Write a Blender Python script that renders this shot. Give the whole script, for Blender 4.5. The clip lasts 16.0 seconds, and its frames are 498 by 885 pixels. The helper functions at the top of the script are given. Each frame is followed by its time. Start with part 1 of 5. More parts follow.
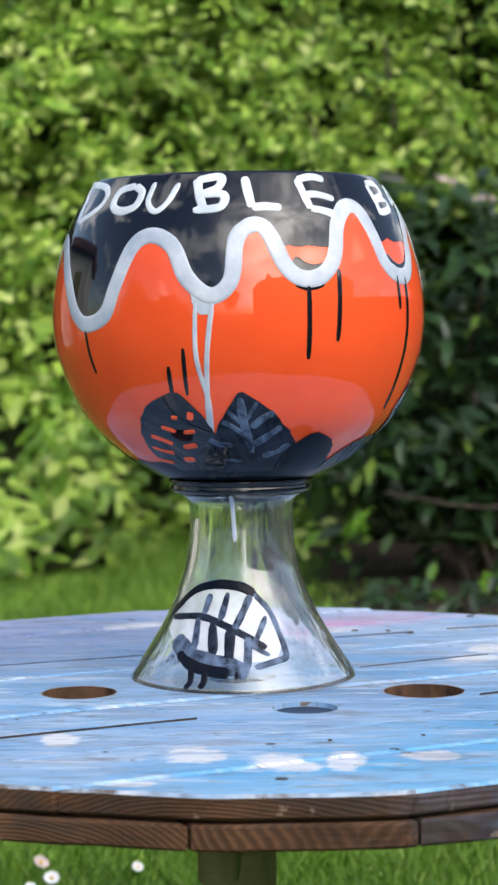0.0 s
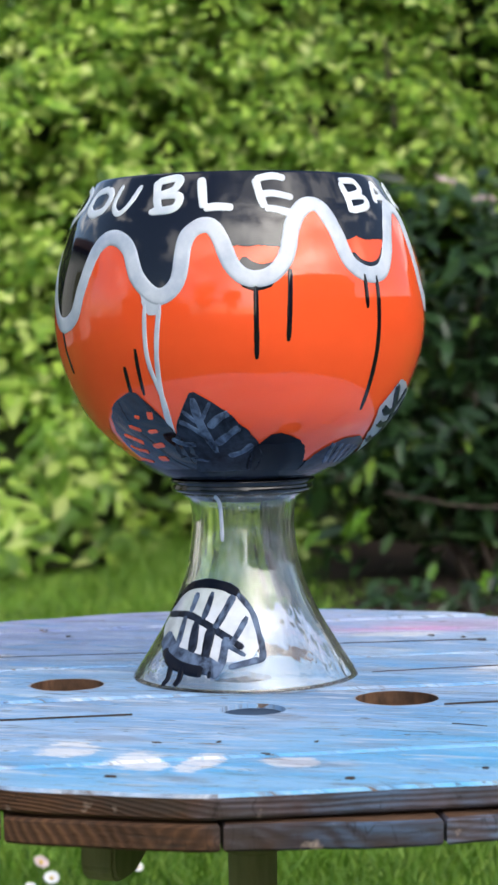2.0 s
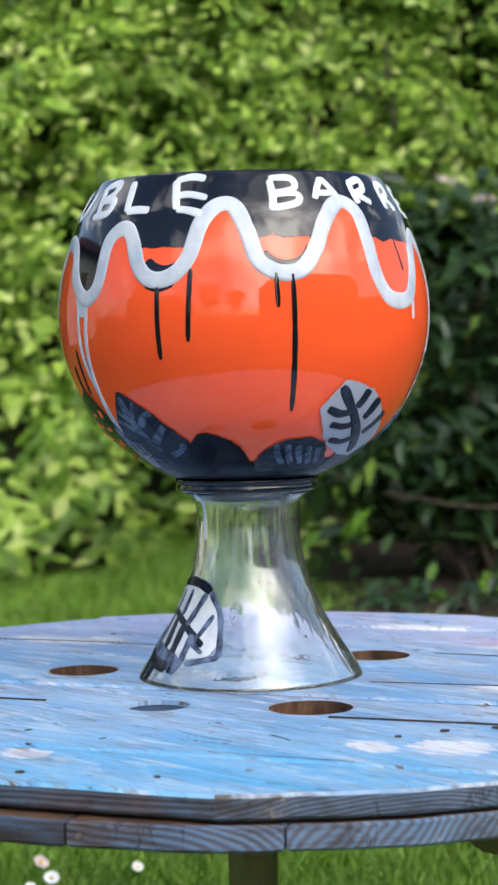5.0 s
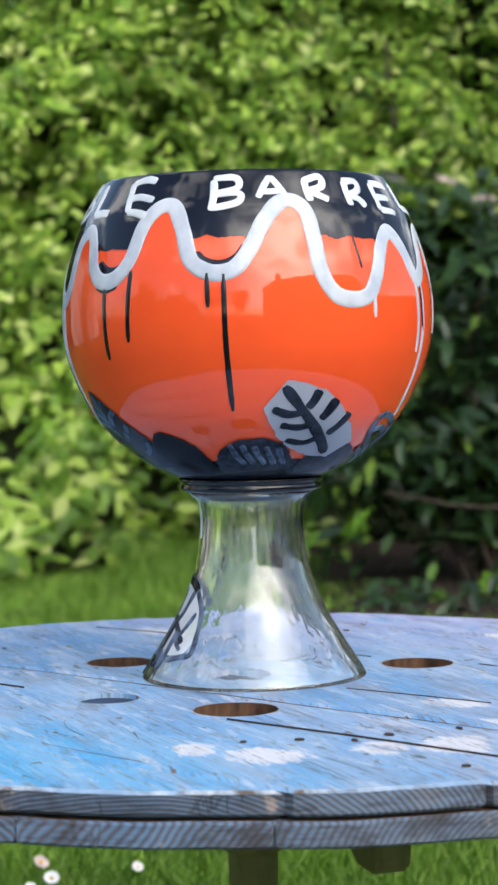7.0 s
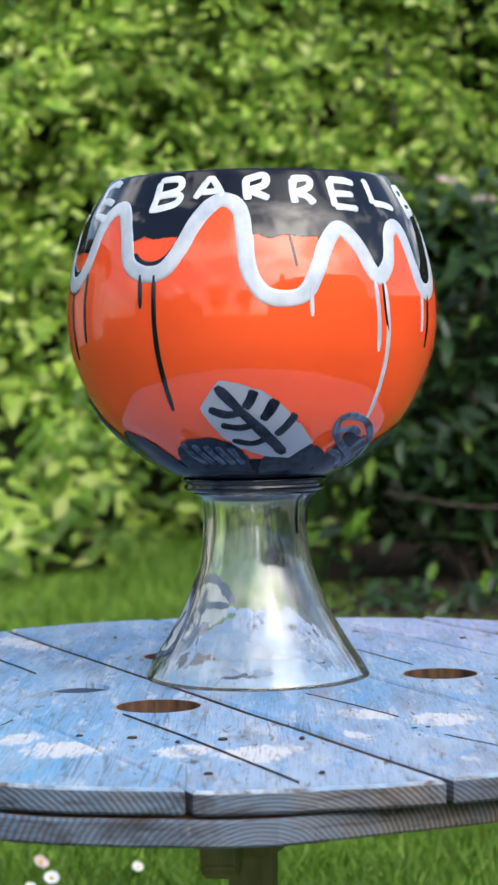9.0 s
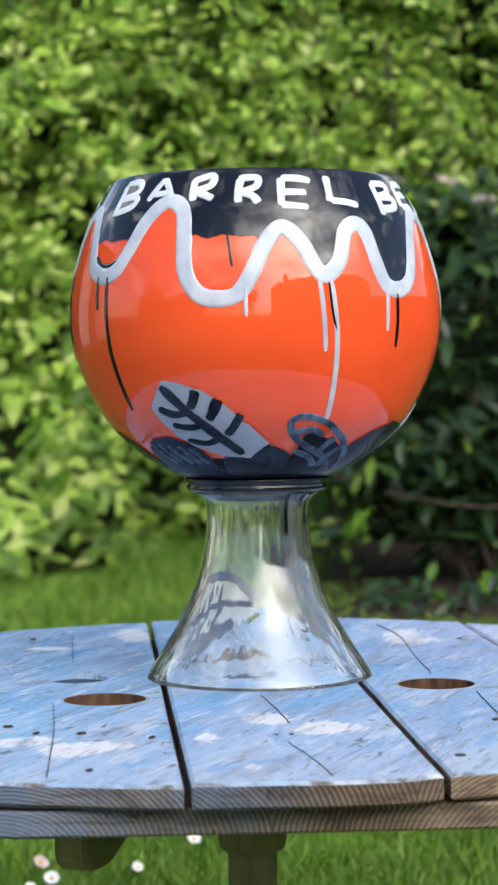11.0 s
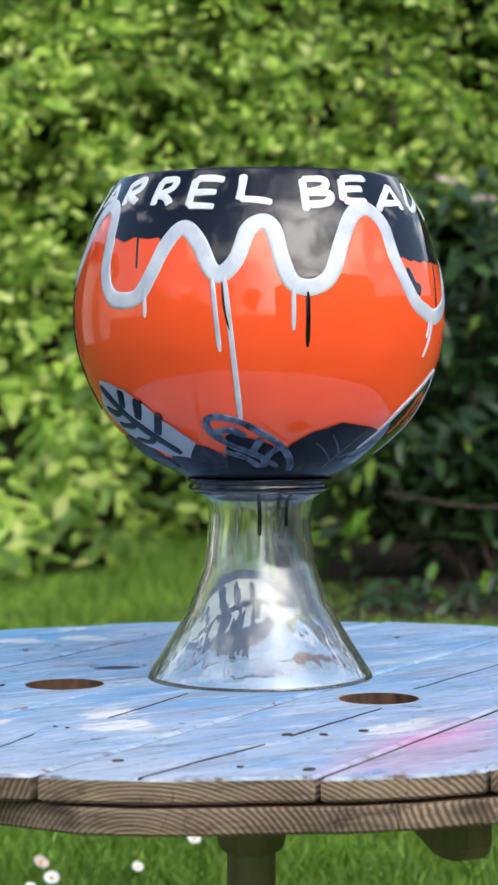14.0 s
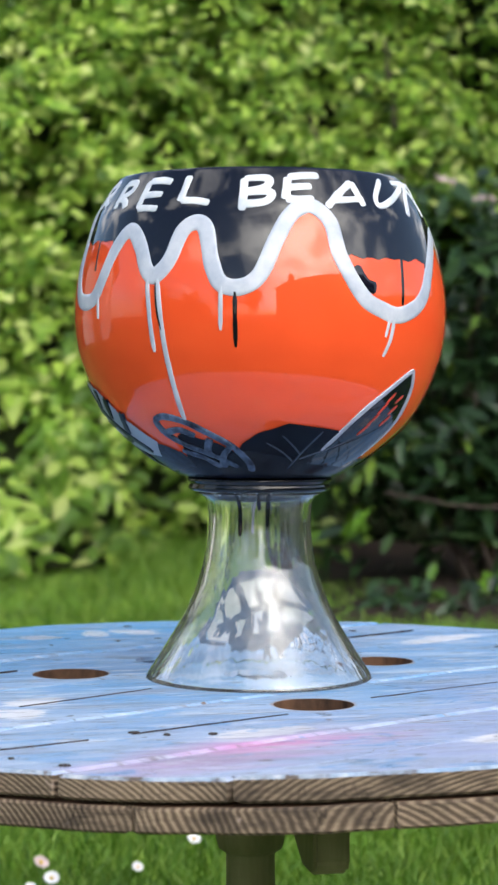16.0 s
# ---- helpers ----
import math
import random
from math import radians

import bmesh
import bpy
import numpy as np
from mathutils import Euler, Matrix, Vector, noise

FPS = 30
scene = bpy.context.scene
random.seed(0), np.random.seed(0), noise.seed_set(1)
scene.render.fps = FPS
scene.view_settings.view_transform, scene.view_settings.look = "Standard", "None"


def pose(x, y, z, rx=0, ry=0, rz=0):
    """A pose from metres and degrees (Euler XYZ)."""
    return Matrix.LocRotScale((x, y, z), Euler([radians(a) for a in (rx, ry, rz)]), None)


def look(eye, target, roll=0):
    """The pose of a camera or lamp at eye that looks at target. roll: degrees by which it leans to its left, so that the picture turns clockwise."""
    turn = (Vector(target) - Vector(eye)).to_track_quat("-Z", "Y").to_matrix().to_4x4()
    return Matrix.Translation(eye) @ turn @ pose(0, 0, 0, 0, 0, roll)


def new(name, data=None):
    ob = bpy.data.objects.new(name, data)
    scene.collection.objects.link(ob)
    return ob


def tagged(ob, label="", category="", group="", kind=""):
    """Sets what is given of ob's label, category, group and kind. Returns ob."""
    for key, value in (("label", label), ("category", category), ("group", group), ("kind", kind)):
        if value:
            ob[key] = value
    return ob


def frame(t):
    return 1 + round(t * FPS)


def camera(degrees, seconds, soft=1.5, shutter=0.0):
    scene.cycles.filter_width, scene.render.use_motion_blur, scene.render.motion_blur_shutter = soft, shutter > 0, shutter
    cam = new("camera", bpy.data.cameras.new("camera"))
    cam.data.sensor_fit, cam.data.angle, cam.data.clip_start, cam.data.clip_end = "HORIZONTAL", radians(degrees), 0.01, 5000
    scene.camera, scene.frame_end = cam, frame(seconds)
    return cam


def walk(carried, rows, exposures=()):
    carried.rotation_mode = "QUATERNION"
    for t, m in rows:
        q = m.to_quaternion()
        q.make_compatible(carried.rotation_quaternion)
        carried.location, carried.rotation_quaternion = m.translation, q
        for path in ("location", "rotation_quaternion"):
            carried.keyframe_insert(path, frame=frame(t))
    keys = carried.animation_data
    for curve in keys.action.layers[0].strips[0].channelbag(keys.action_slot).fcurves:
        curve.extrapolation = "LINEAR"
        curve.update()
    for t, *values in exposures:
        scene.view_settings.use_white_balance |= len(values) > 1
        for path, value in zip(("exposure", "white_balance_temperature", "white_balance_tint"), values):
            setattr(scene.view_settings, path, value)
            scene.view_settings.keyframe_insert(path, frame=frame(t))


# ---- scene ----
# The camera stands still on the lawn; the round table turns before it with the goblet on it.
Z0 = 0.45                       # height of the table top over the lawn
cam = camera(13.96, 16.0, soft=2.7)
EYE = (0.0, -1.7, Z0 + 0.2587)
AIM = (EYE[0] - 0.0002, EYE[1] + 1.0, EYE[2] - 0.03601)
cam.data.dof.use_dof = True
cam.data.dof.focus_distance = 1.58
cam.data.dof.aperture_fstop = 19.0
walk(cam, [(0.0, look(EYE, AIM, -0.21)), (16.0, look(EYE, AIM, -0.21))], [(0.0, 0.69), (16.0, 0.72)])

# ---- sky and sun ----
SUN_EL, SUN_AZ = 32.0, -58.0    # degrees; azimuth of the sun, counted from +x
world = bpy.data.worlds.new("sky")
scene.world = world
world.use_nodes = True
wn, wl = world.node_tree.nodes, world.node_tree.links
wn.clear()
sky = wn.new("ShaderNodeTexSky")
sky.sky_type, sky.sun_disc = "NISHITA", False
sky.sun_elevation, sky.sun_rotation = radians(SUN_EL), radians(90.0 - SUN_AZ)
sky.air_density, sky.dust_density, sky.ozone_density = 1.0, 1.2, 1.0
tc = wn.new("ShaderNodeTexCoord")
cmap = wn.new("ShaderNodeMapping")
cmap.inputs["Scale"].default_value = (1.0, 1.0, 2.2)
cloud = wn.new("ShaderNodeTexNoise")
cloud.inputs["Scale"].default_value = 3.1
cloud.inputs["Detail"].default_value = 7.0
cloud.inputs["Roughness"].default_value = 0.58
cr = wn.new("ShaderNodeValToRGB")
cr.color_ramp.elements[0].position, cr.color_ramp.elements[1].position = 0.52, 0.63
mixc = wn.new("ShaderNodeMix")
mixc.data_type = "RGBA"
mixc.inputs[7].default_value = (10.5, 10.5, 10.8, 1)
bg = wn.new("ShaderNodeBackground")
bg.inputs["Strength"].default_value = 0.14
wo = wn.new("ShaderNodeOutputWorld")
wl.new(tc.outputs["Generated"], cmap.inputs["Vector"])
wl.new(cmap.outputs["Vector"], cloud.inputs["Vector"])
wl.new(cloud.outputs["Fac"], cr.inputs["Fac"])
wl.new(cr.outputs["Color"], mixc.inputs[0])
wl.new(sky.outputs["Color"], mixc.inputs[6])
# the sun stands behind thin cloud: a wide soft glow round it
sdir = (math.cos(radians(SUN_AZ)) * math.cos(radians(SUN_EL)), math.sin(radians(SUN_AZ)) * math.cos(radians(SUN_EL)), math.sin(radians(SUN_EL)))
dot = wn.new("ShaderNodeVectorMath")
dot.operation = "DOT_PRODUCT"
dot.inputs[1].default_value = sdir
wl.new(tc.outputs["Generated"], dot.inputs[0])
pos = wn.new("ShaderNodeMath")
pos.operation = "MAXIMUM"
wl.new(dot.outputs["Value"], pos.inputs[0])
powr = wn.new("ShaderNodeMath")
powr.operation = "POWER"
powr.inputs[1].default_value = 11.0
wl.new(pos.outputs[0], powr.inputs[0])
thin = wn.new("ShaderNodeMath")
thin.operation = "MULTIPLY_ADD"
thin.inputs[1].default_value, thin.inputs[2].default_value = 6.5, -2.5
wl.new(cloud.outputs["Fac"], thin.inputs[0])
glow = wn.new("ShaderNodeMath")
glow.operation = "MULTIPLY"
wl.new(powr.outputs[0], glow.inputs[0])
wl.new(thin.outputs[0], glow.inputs[1])
haze = wn.new("ShaderNodeMix")
haze.data_type = "RGBA"
haze.inputs[7].default_value = (44.0, 42.6, 40.2, 1)
wl.new(glow.outputs[0], haze.inputs[0])
wl.new(mixc.outputs[2], haze.inputs[6])
wl.new(haze.outputs[2], bg.inputs["Color"])
wl.new(bg.outputs["Background"], wo.inputs["Surface"])

sun = new("sun", bpy.data.lights.new("sun", "SUN"))
sun.data.energy, sun.data.angle, sun.data.color = 0.6, radians(75.0), (1.0, 0.94, 0.85)
az, el = radians(SUN_AZ), radians(SUN_EL)
sun.matrix_world = look((math.cos(az) * math.cos(el) * 30, math.sin(az) * math.cos(el) * 30, math.sin(el) * 30), (0, 0, 0))


# ---- materials ----
class Mat:
    """A small wrapper round one node material."""

    def __init__(self, name, rough=0.5, metal=0.0, coat=0.0, spec=0.5):
        self.m = bpy.data.materials.new(name)
        self.m.use_nodes = True
        self.n, self.l = self.m.node_tree.nodes, self.m.node_tree.links
        self.b = self.n["Principled BSDF"]
        self.out = self.n["Material Output"]
        self.b.inputs["Roughness"].default_value = rough
        self.b.inputs["Metallic"].default_value = metal
        self.b.inputs["Coat Weight"].default_value = coat
        self.b.inputs["Coat Roughness"].default_value = 0.03
        self.b.inputs["Specular IOR Level"].default_value = spec

    def coords(self, scale=(1, 1, 1), rz=0.0, loc=(0, 0, 0)):
        t, mp = self.n.new("ShaderNodeTexCoord"), self.n.new("ShaderNodeMapping")
        mp.inputs["Scale"].default_value = scale
        mp.inputs["Rotation"].default_value = (0, 0, radians(rz))
        mp.inputs["Location"].default_value = loc
        self.l.new(t.outputs["Object"], mp.inputs["Vector"])
        return mp.outputs["Vector"]

    def noise(self, vec, scale, detail=4.0, rough=0.55, dist=0.0):
        t = self.n.new("ShaderNodeTexNoise")
        for key, val in (("Scale", scale), ("Detail", detail), ("Roughness", rough), ("Distortion", dist)):
            t.inputs[key].default_value = val
        if vec is not None:
            self.l.new(vec, t.inputs["Vector"])
        return t.outputs["Fac"]

    def ramp(self, fac, stops):
        r = self.n.new("ShaderNodeValToRGB")
        e = r.color_ramp.elements
        while len(e) < len(stops):
            e.new(0.5)
        for k, (pos, col) in zip(e, stops):
            k.position = pos
            k.color = (*col, 1) if len(col) == 3 else col
        self.l.new(fac, r.inputs["Fac"])
        return r.outputs["Color"]

    def mix(self, fac, a, b, mode="MIX"):
        x = self.n.new("ShaderNodeMix")
        x.data_type, x.blend_type = "RGBA", mode
        for sock, val in ((x.inputs[0], fac), (x.inputs[6], a), (x.inputs[7], b)):
            if isinstance(val, tuple):
                sock.default_value = (*val, 1)
            elif isinstance(val, (int, float)):
                sock.default_value = val
            else:
                self.l.new(val, sock)
        return x.outputs[2]

    def math(self, op, a, b=0.0, clamp=False):
        x = self.n.new("ShaderNodeMath")
        x.operation, x.use_clamp = op, clamp
        for sock, val in ((x.inputs[0], a), (x.inputs[1], b)):
            if isinstance(val, (int, float)):
                sock.default_value = val
            else:
                self.l.new(val, sock)
        return x.outputs[0]

    def color(self, c):
        if isinstance(c, tuple):
            self.b.inputs["Base Color"].default_value = (*c, 1)
        else:
            self.l.new(c, self.b.inputs["Base Color"])
        return self

    def bump(self, h, strength=0.3, dist=0.002):
        x = self.n.new("ShaderNodeBump")
        x.inputs["Strength"].default_value, x.inputs["Distance"].default_value = strength, dist
        self.l.new(h, x.inputs["Height"])
        self.l.new(x.outputs["Normal"], self.b.inputs["Normal"])
        return self

    def island(self):
        return self.n.new("ShaderNodeNewGeometry").outputs["Random Per Island"]

    def objrand(self):
        return self.n.new("ShaderNodeObjectInfo").outputs["Random"]

    def thin(self, weight=0.35, tint=(0.3, 0.5, 0.05)):
        """Adds light that comes through, for leaves."""
        tr, mx = self.n.new("ShaderNodeBsdfTranslucent"), self.n.new("ShaderNodeMixShader")
        tr.inputs["Color"].default_value = (*tint, 1)
        mx.inputs[0].default_value = weight
        self.l.new(self.b.outputs[0], mx.inputs[1])
        self.l.new(tr.outputs[0], mx.inputs[2])
        self.l.new(mx.outputs[0], self.out.inputs["Surface"])
        return self


def gloss_paint(name, col, var=0.12, rough=0.16, coat=0.35, spec=0.5):
    k = Mat(name, rough, coat=coat, spec=spec)
    v = k.coords()
    n1, n2 = k.noise(v, 9.0, 3), k.noise(v, 90.0, 4)
    dark = tuple(c * (1 - var) for c in col)
    lite = tuple(min(1.0, c * (1 + var)) for c in col)
    k.color(k.ramp(n1, [(0.3, dark), (0.7, lite)]))
    k.bump(n2, 0.05, 0.0006)
    return k.m


ORANGE = gloss_paint("orange_gloss_paint", (0.96, 0.098, 0.025), 0.10, 0.035, 0.08, 0.5)
BLACK = gloss_paint("black_gloss_paint", (0.004, 0.005, 0.011), 0.3, 0.06, 0.12)
NAVY = gloss_paint("blue_black_paint", (0.005, 0.007, 0.015), 0.5, 0.2, 0.0, 0.10)
SLATE = gloss_paint("slate_blue_paint", (0.050, 0.068, 0.105), 0.4, 0.3, 0.0, 0.2)
RED = gloss_paint("dark_red_paint", (0.42, 0.045, 0.03), 0.3, 0.3, 0.0, 0.3)
SUNK = gloss_paint("sunk_blue_paint", (0.045, 0.075, 0.13), 0.5, 0.85, 0.0, 0.1)
SILVER = gloss_paint("silver_grey_paint", (0.36, 0.38, 0.46), 0.2, 0.3, 0.0, 0.3)


def brushed_white(name, lo, hi):
    k = Mat(name, 0.32, coat=0.1)
    v = k.coords()
    f = k.noise(v, 34.0, 5, 0.6)
    k.color(k.ramp(f, [(0.32, lo), (0.62, hi)]))
    return k.bump(k.noise(v, 160.0, 3), 0.15, 0.0008).m


def streaked(name, lo, hi, rough):
    """Thin paint dragged out by the brush: dark ground with paler hairs."""
    k = Mat(name, rough, spec=0.12)
    v = k.coords((1.0, 1.0, 0.45))
    f = k.math("ADD", k.math("MULTIPLY", k.noise(v, 130.0, 4, 0.6, 0.4), 0.6), k.math("MULTIPLY", k.noise(k.coords(), 40.0, 3), 0.4))
    k.color(k.ramp(f, [(0.40, lo), (0.60, hi)]))
    return k.bump(f, 0.15, 0.0008).m


BRUSHED = streaked("brushed_slate_paint", (0.012, 0.018, 0.036), (0.125, 0.175, 0.275), 0.34)
NAVY_LEAF = streaked("brushed_navy_paint", (0.004, 0.006, 0.013), (0.026, 0.036, 0.062), 0.28)
WHITE = brushed_white("white_brush_paint", (0.36, 0.42, 0.53), (0.60, 0.63, 0.70))
LETTER = brushed_white("letter_brush_paint", (0.52, 0.57, 0.64), (0.78, 0.80, 0.83))

kw = Mat("thin_white_wash", 0.4)
kw.color((0.80, 0.82, 0.86))
wt, wm = kw.n.new("ShaderNodeBsdfTransparent"), kw.n.new("ShaderNodeMixShader")
kw.l.new(kw.ramp(kw.noise(kw.coords(), 40.0, 4), [(0.3, (0.24, 0.24, 0.24)), (0.7, (0.52, 0.52, 0.52))]), wm.inputs[0])
kw.l.new(kw.b.outputs[0], wm.inputs[1])
kw.l.new(wt.outputs[0], wm.inputs[2])
kw.l.new(wm.outputs[0], kw.out.inputs["Surface"])
WASH = kw.m

kg = Mat("clear_glass", 0.0, spec=0.5)
kg.b.inputs["Transmission Weight"].default_value = 1.0
kg.b.inputs["IOR"].default_value = 1.56
kg.color((0.985, 0.992, 0.988))
kg.bump(kg.noise(kg.coords((1, 1, 0.06)), 55.0, 2), 0.25, 0.003)
# hazy streaked film down the glass; its pale diffuse also brightens dark edges
film, film_mix = kg.n.new("ShaderNodeBsdfDiffuse"), kg.n.new("ShaderNodeMixShader")
film.inputs["Color"].default_value = (0.86, 0.87, 0.88, 1)
marks = kg.math("ADD", kg.math("MULTIPLY", kg.noise(kg.coords((1, 1, 0.05)), 85.0, 4, 0.6), 0.65), kg.math("MULTIPLY", kg.noise(kg.coords((1, 1, 0.4)), 22.0, 3), 0.35))
kg.l.new(kg.ramp(marks, [(0.42, (0.004, 0.004, 0.004)), (0.58, (0.03, 0.03, 0.03)), (0.72, (0.16, 0.16, 0.16))]), film_mix.inputs[0])
kg.l.new(kg.b.outputs[0], film_mix.inputs[1])
kg.l.new(film.outputs[0], film_mix.inputs[2])
kg.l.new(film_mix.outputs[0], kg.out.inputs["Surface"])
GLASS = kg.m

BOARD_ANGLE = 25.3               # degrees; the way the top boards run


HOLES = ((-0.138, -0.068, 0.0300), (0.042, -0.140, 0.0255), (0.140, -0.069, 0.0325), (-0.006, 0.160, 0.0310), (-0.008, -0.008, 0.0275))
# brushed white patches on the table: place, half length, half width, turn
PATCHES = ((0.022, -0.350, 0.025, 0.040, 4), (0.064, -0.346, 0.016, 0.036, 4), (0.122, -0.330, 0.021, 0.019, -40), (-0.040, -0.322, 0.024, 0.029, 4), (-0.077, -0.409, 0.020, 0.010, 3), (-0.136, -0.256, 0.015, 0.028, 4),
           (0.282, -0.161, 0.020, 0.030, 68), (0.328, -0.119, 0.031, 0.034, 68), (0.330, -0.038, 0.020, 0.033, 68), (0.349, 0.008, 0.030, 0.038, 68), (0.194, 0.090, 0.034, 0.022, 25),
           (0.219, 0.142, 0.018, 0.030, 117), (0.290, 0.078, 0.011, 0.028, 115), (0.382, 0.148, 0.007, 0.010, 119), (0.231, 0.147, 0.033, 0.028, 152), (-0.30, 0.05, 0.08, 0.03, 25),
           (-0.25, -0.22, 0.07, 0.025, 30), (0.06, 0.27, 0.05, 0.02, 20), (-0.10, 0.33, 0.06, 0.02, 25))


def table_paint():
    k = Mat("weathered_table_paint", 0.5, spec=0.25)
    v = k.coords()
    along = k.coords((1.0, 5.5, 1.0), -BOARD_ANGLE)
    grain = k.coords((2.0, 60.0, 1.0), -BOARD_ANGLE)
    sep = k.n.new("ShaderNodeSeparateXYZ")
    k.l.new(v, sep.inputs[0])
    wob = k.noise(v, 5.0, 3)
    blue = k.ramp(k.noise(along, 6.0, 5, 0.6), [(0.28, (0.10, 0.25, 0.48)), (0.5, (0.185, 0.38, 0.66)), (0.72, (0.34, 0.52, 0.75))])
    # turquoise on one side, lilac and pink on the other
    tq = k.math("ADD", k.math("MULTIPLY", sep.outputs[1], -2.6), k.math("MULTIPLY", sep.outputs[0], 1.7))
    tq = k.math("SUBTRACT", k.math("ADD", tq, k.math("MULTIPLY", wob, 0.6)), 0.85, True)
    c = k.mix(k.math("MULTIPLY", tq, 1.6, True), blue, (0.08, 0.41, 0.74))
    lil = k.math("SUBTRACT", k.math("ADD", k.math("SUBTRACT", k.math("MULTIPLY", sep.outputs[1], 2.4), k.math("MULTIPLY", sep.outputs[0], 1.5)), k.math("MULTIPLY", wob, 0.9)), 0.80, True)
    c = k.mix(k.math("MULTIPLY", lil, 0.85, True), c, (0.50, 0.43, 0.68))

    wan = k.math("SUBTRACT", k.math("ADD", k.math("ADD", k.math("MULTIPLY", sep.outputs[0], 1.9), k.math("MULTIPLY", sep.outputs[1], 1.9)), k.math("MULTIPLY", wob, 0.8)), 0.70, True)
    c = k.mix(k.math("MULTIPLY", wan, 0.9, True), c, (0.42, 0.51, 0.68))

    def blob(x, y, rx, ry, turn):
        """Falls from 1 in the middle of an ellipse to 0 at its edge and below beyond."""
        sub, mp, ln = k.n.new("ShaderNodeVectorMath"), k.n.new("ShaderNodeMapping"), k.n.new("ShaderNodeVectorMath")
        sub.operation, ln.operation = "SUBTRACT", "LENGTH"
        sub.inputs[1].default_value = (x, y, 0)
        mp.vector_type = "TEXTURE"
        mp.inputs["Rotation"].default_value = (0, 0, radians(turn))
        mp.inputs["Scale"].default_value = (rx, ry, 10)
        k.l.new(v, sub.inputs[0])
        k.l.new(sub.outputs[0], mp.inputs["Vector"])
        k.l.new(mp.outputs[0], ln.inputs[0])
        return k.math("SUBTRACT", 1.0, ln.outputs["Value"])

    pink = k.math("ADD", blob(0.09, 0.338, 0.17, 0.055, BOARD_ANGLE), k.math("MULTIPLY", k.math("SUBTRACT", k.noise(along, 5.0, 3), 0.5), 1.2), True)
    c = k.mix(k.math("MULTIPLY", pink, 1.0, True), c, (0.68, 0.27, 0.52))
    # broad pale brushing, white patches with ragged edges
    rag = k.noise(k.coords((3.0, 16.0, 1.0), -BOARD_ANGLE), 11.0, 5, 0.7)
    pale = k.ramp(k.math("ADD", k.noise(along, 3.6, 4, 0.55, 0.3), k.math("MULTIPLY", rag, 0.22)), [(0.50, (0, 0, 0)), (0.74, (1, 1, 1))])
    c = k.mix(k.math("MULTIPLY", pale, 0.38), c, (0.56, 0.65, 0.77))
    near = None
    for q in PATCHES:
        near = blob(*q) if near is None else k.math("MAXIMUM", near, blob(*q))
    fray = k.math("MULTIPLY", k.math("SUBTRACT", rag, 0.5), 1.5)
    wide = k.math("MULTIPLY", k.math("SUBTRACT", k.noise(v, 16.0, 3), 0.5), 1.6)
    wht = k.ramp(k.math("ADD", near, k.math("ADD", fray, wide)), [(0.10, (0, 0, 0)), (0.28, (1, 1, 1))])
    c = k.mix(k.math("MULTIPLY", wht, 0.88), c, (0.80, 0.80, 0.84))
    grey = k.ramp(k.noise(k.coords((1.5, 6.0, 1.0), -BOARD_ANGLE, (3, 1, 0)), 5.0, 5, 0.6), [(0.52, (0, 0, 0)), (0.68, (1, 1, 1))])
    c = k.mix(k.math("MULTIPLY", grey, 0.62), c, (0.27, 0.30, 0.41))
    smear = k.ramp(k.noise(k.coords((2.0, 10.0, 1.0), -BOARD_ANGLE + 6, (5, 3, 0)), 6.0, 8, 0.66, 0.5), [(0.54, (0, 0, 0)), (0.63, (1, 1, 1))])
    c = k.mix(k.math("MULTIPLY", smear, 0.6), c, (0.66, 0.71, 0.80))
    stain = k.ramp(k.noise(k.coords((1.2, 3.0, 1.0), -BOARD_ANGLE, (9, 4, 0)), 10.0, 6, 0.65, 0.4), [(0.58, (0, 0, 0)), (0.70, (1, 1, 1))])
    c = k.mix(k.math("MULTIPLY", stain, 0.55), c, (0.16, 0.18, 0.25))
    speck = k.ramp(k.noise(k.coords((1.0, 2.4, 1.0), -BOARD_ANGLE), 46.0, 4, 0.6), [(0.69, (0, 0, 0)), (0.73, (1, 1, 1))])
    c = k.mix(k.math("MULTIPLY", speck, 0.7), c, (0.08, 0.08, 0.10))
    dent = k.ramp(k.noise(k.coords((1.0, 2.0, 1.0), -BOARD_ANGLE, (2, 8, 0)), 30.0, 5, 0.7, 0.6), [(0.635, (0, 0, 0)), (0.665, (1, 1, 1))])
    c = k.mix(k.math("MULTIPLY", dent, 0.8), c, (0.045, 0.042, 0.05))
    coat2 = k.ramp(k.noise(k.coords((1.4, 3.2, 1.0), -BOARD_ANGLE, (6, 2, 0)), 8.0, 7, 0.7, 0.6), [(0.57, (0, 0, 0)), (0.60, (1, 1, 1))])
    c = k.mix(k.math("MULTIPLY", coat2, 0.5), c, (0.10, 0.34, 0.66))
    gr = k.noise(grain, 9.0, 6, 0.7)
    worn = k.ramp(k.noise(k.coords((2.2, 26.0, 1.0), -BOARD_ANGLE, (1, 7, 0)), 7.0, 7, 0.72, 0.2), [(0.55, (0, 0, 0)), (0.63, (1, 1, 1))])
    c = k.mix(k.math("MULTIPLY", worn, 0.34), c, (0.60, 0.66, 0.72))
    scuff = k.ramp(k.noise(k.coords((1.6, 9.0, 1.0), -BOARD_ANGLE, (4, 9, 0)), 17.0, 6, 0.7, 0.3), [(0.57, (0, 0, 0)), (0.63, (1, 1, 1))])
    c = k.mix(k.math("MULTIPLY", scuff, 0.6), c, (0.21, 0.19, 0.19))
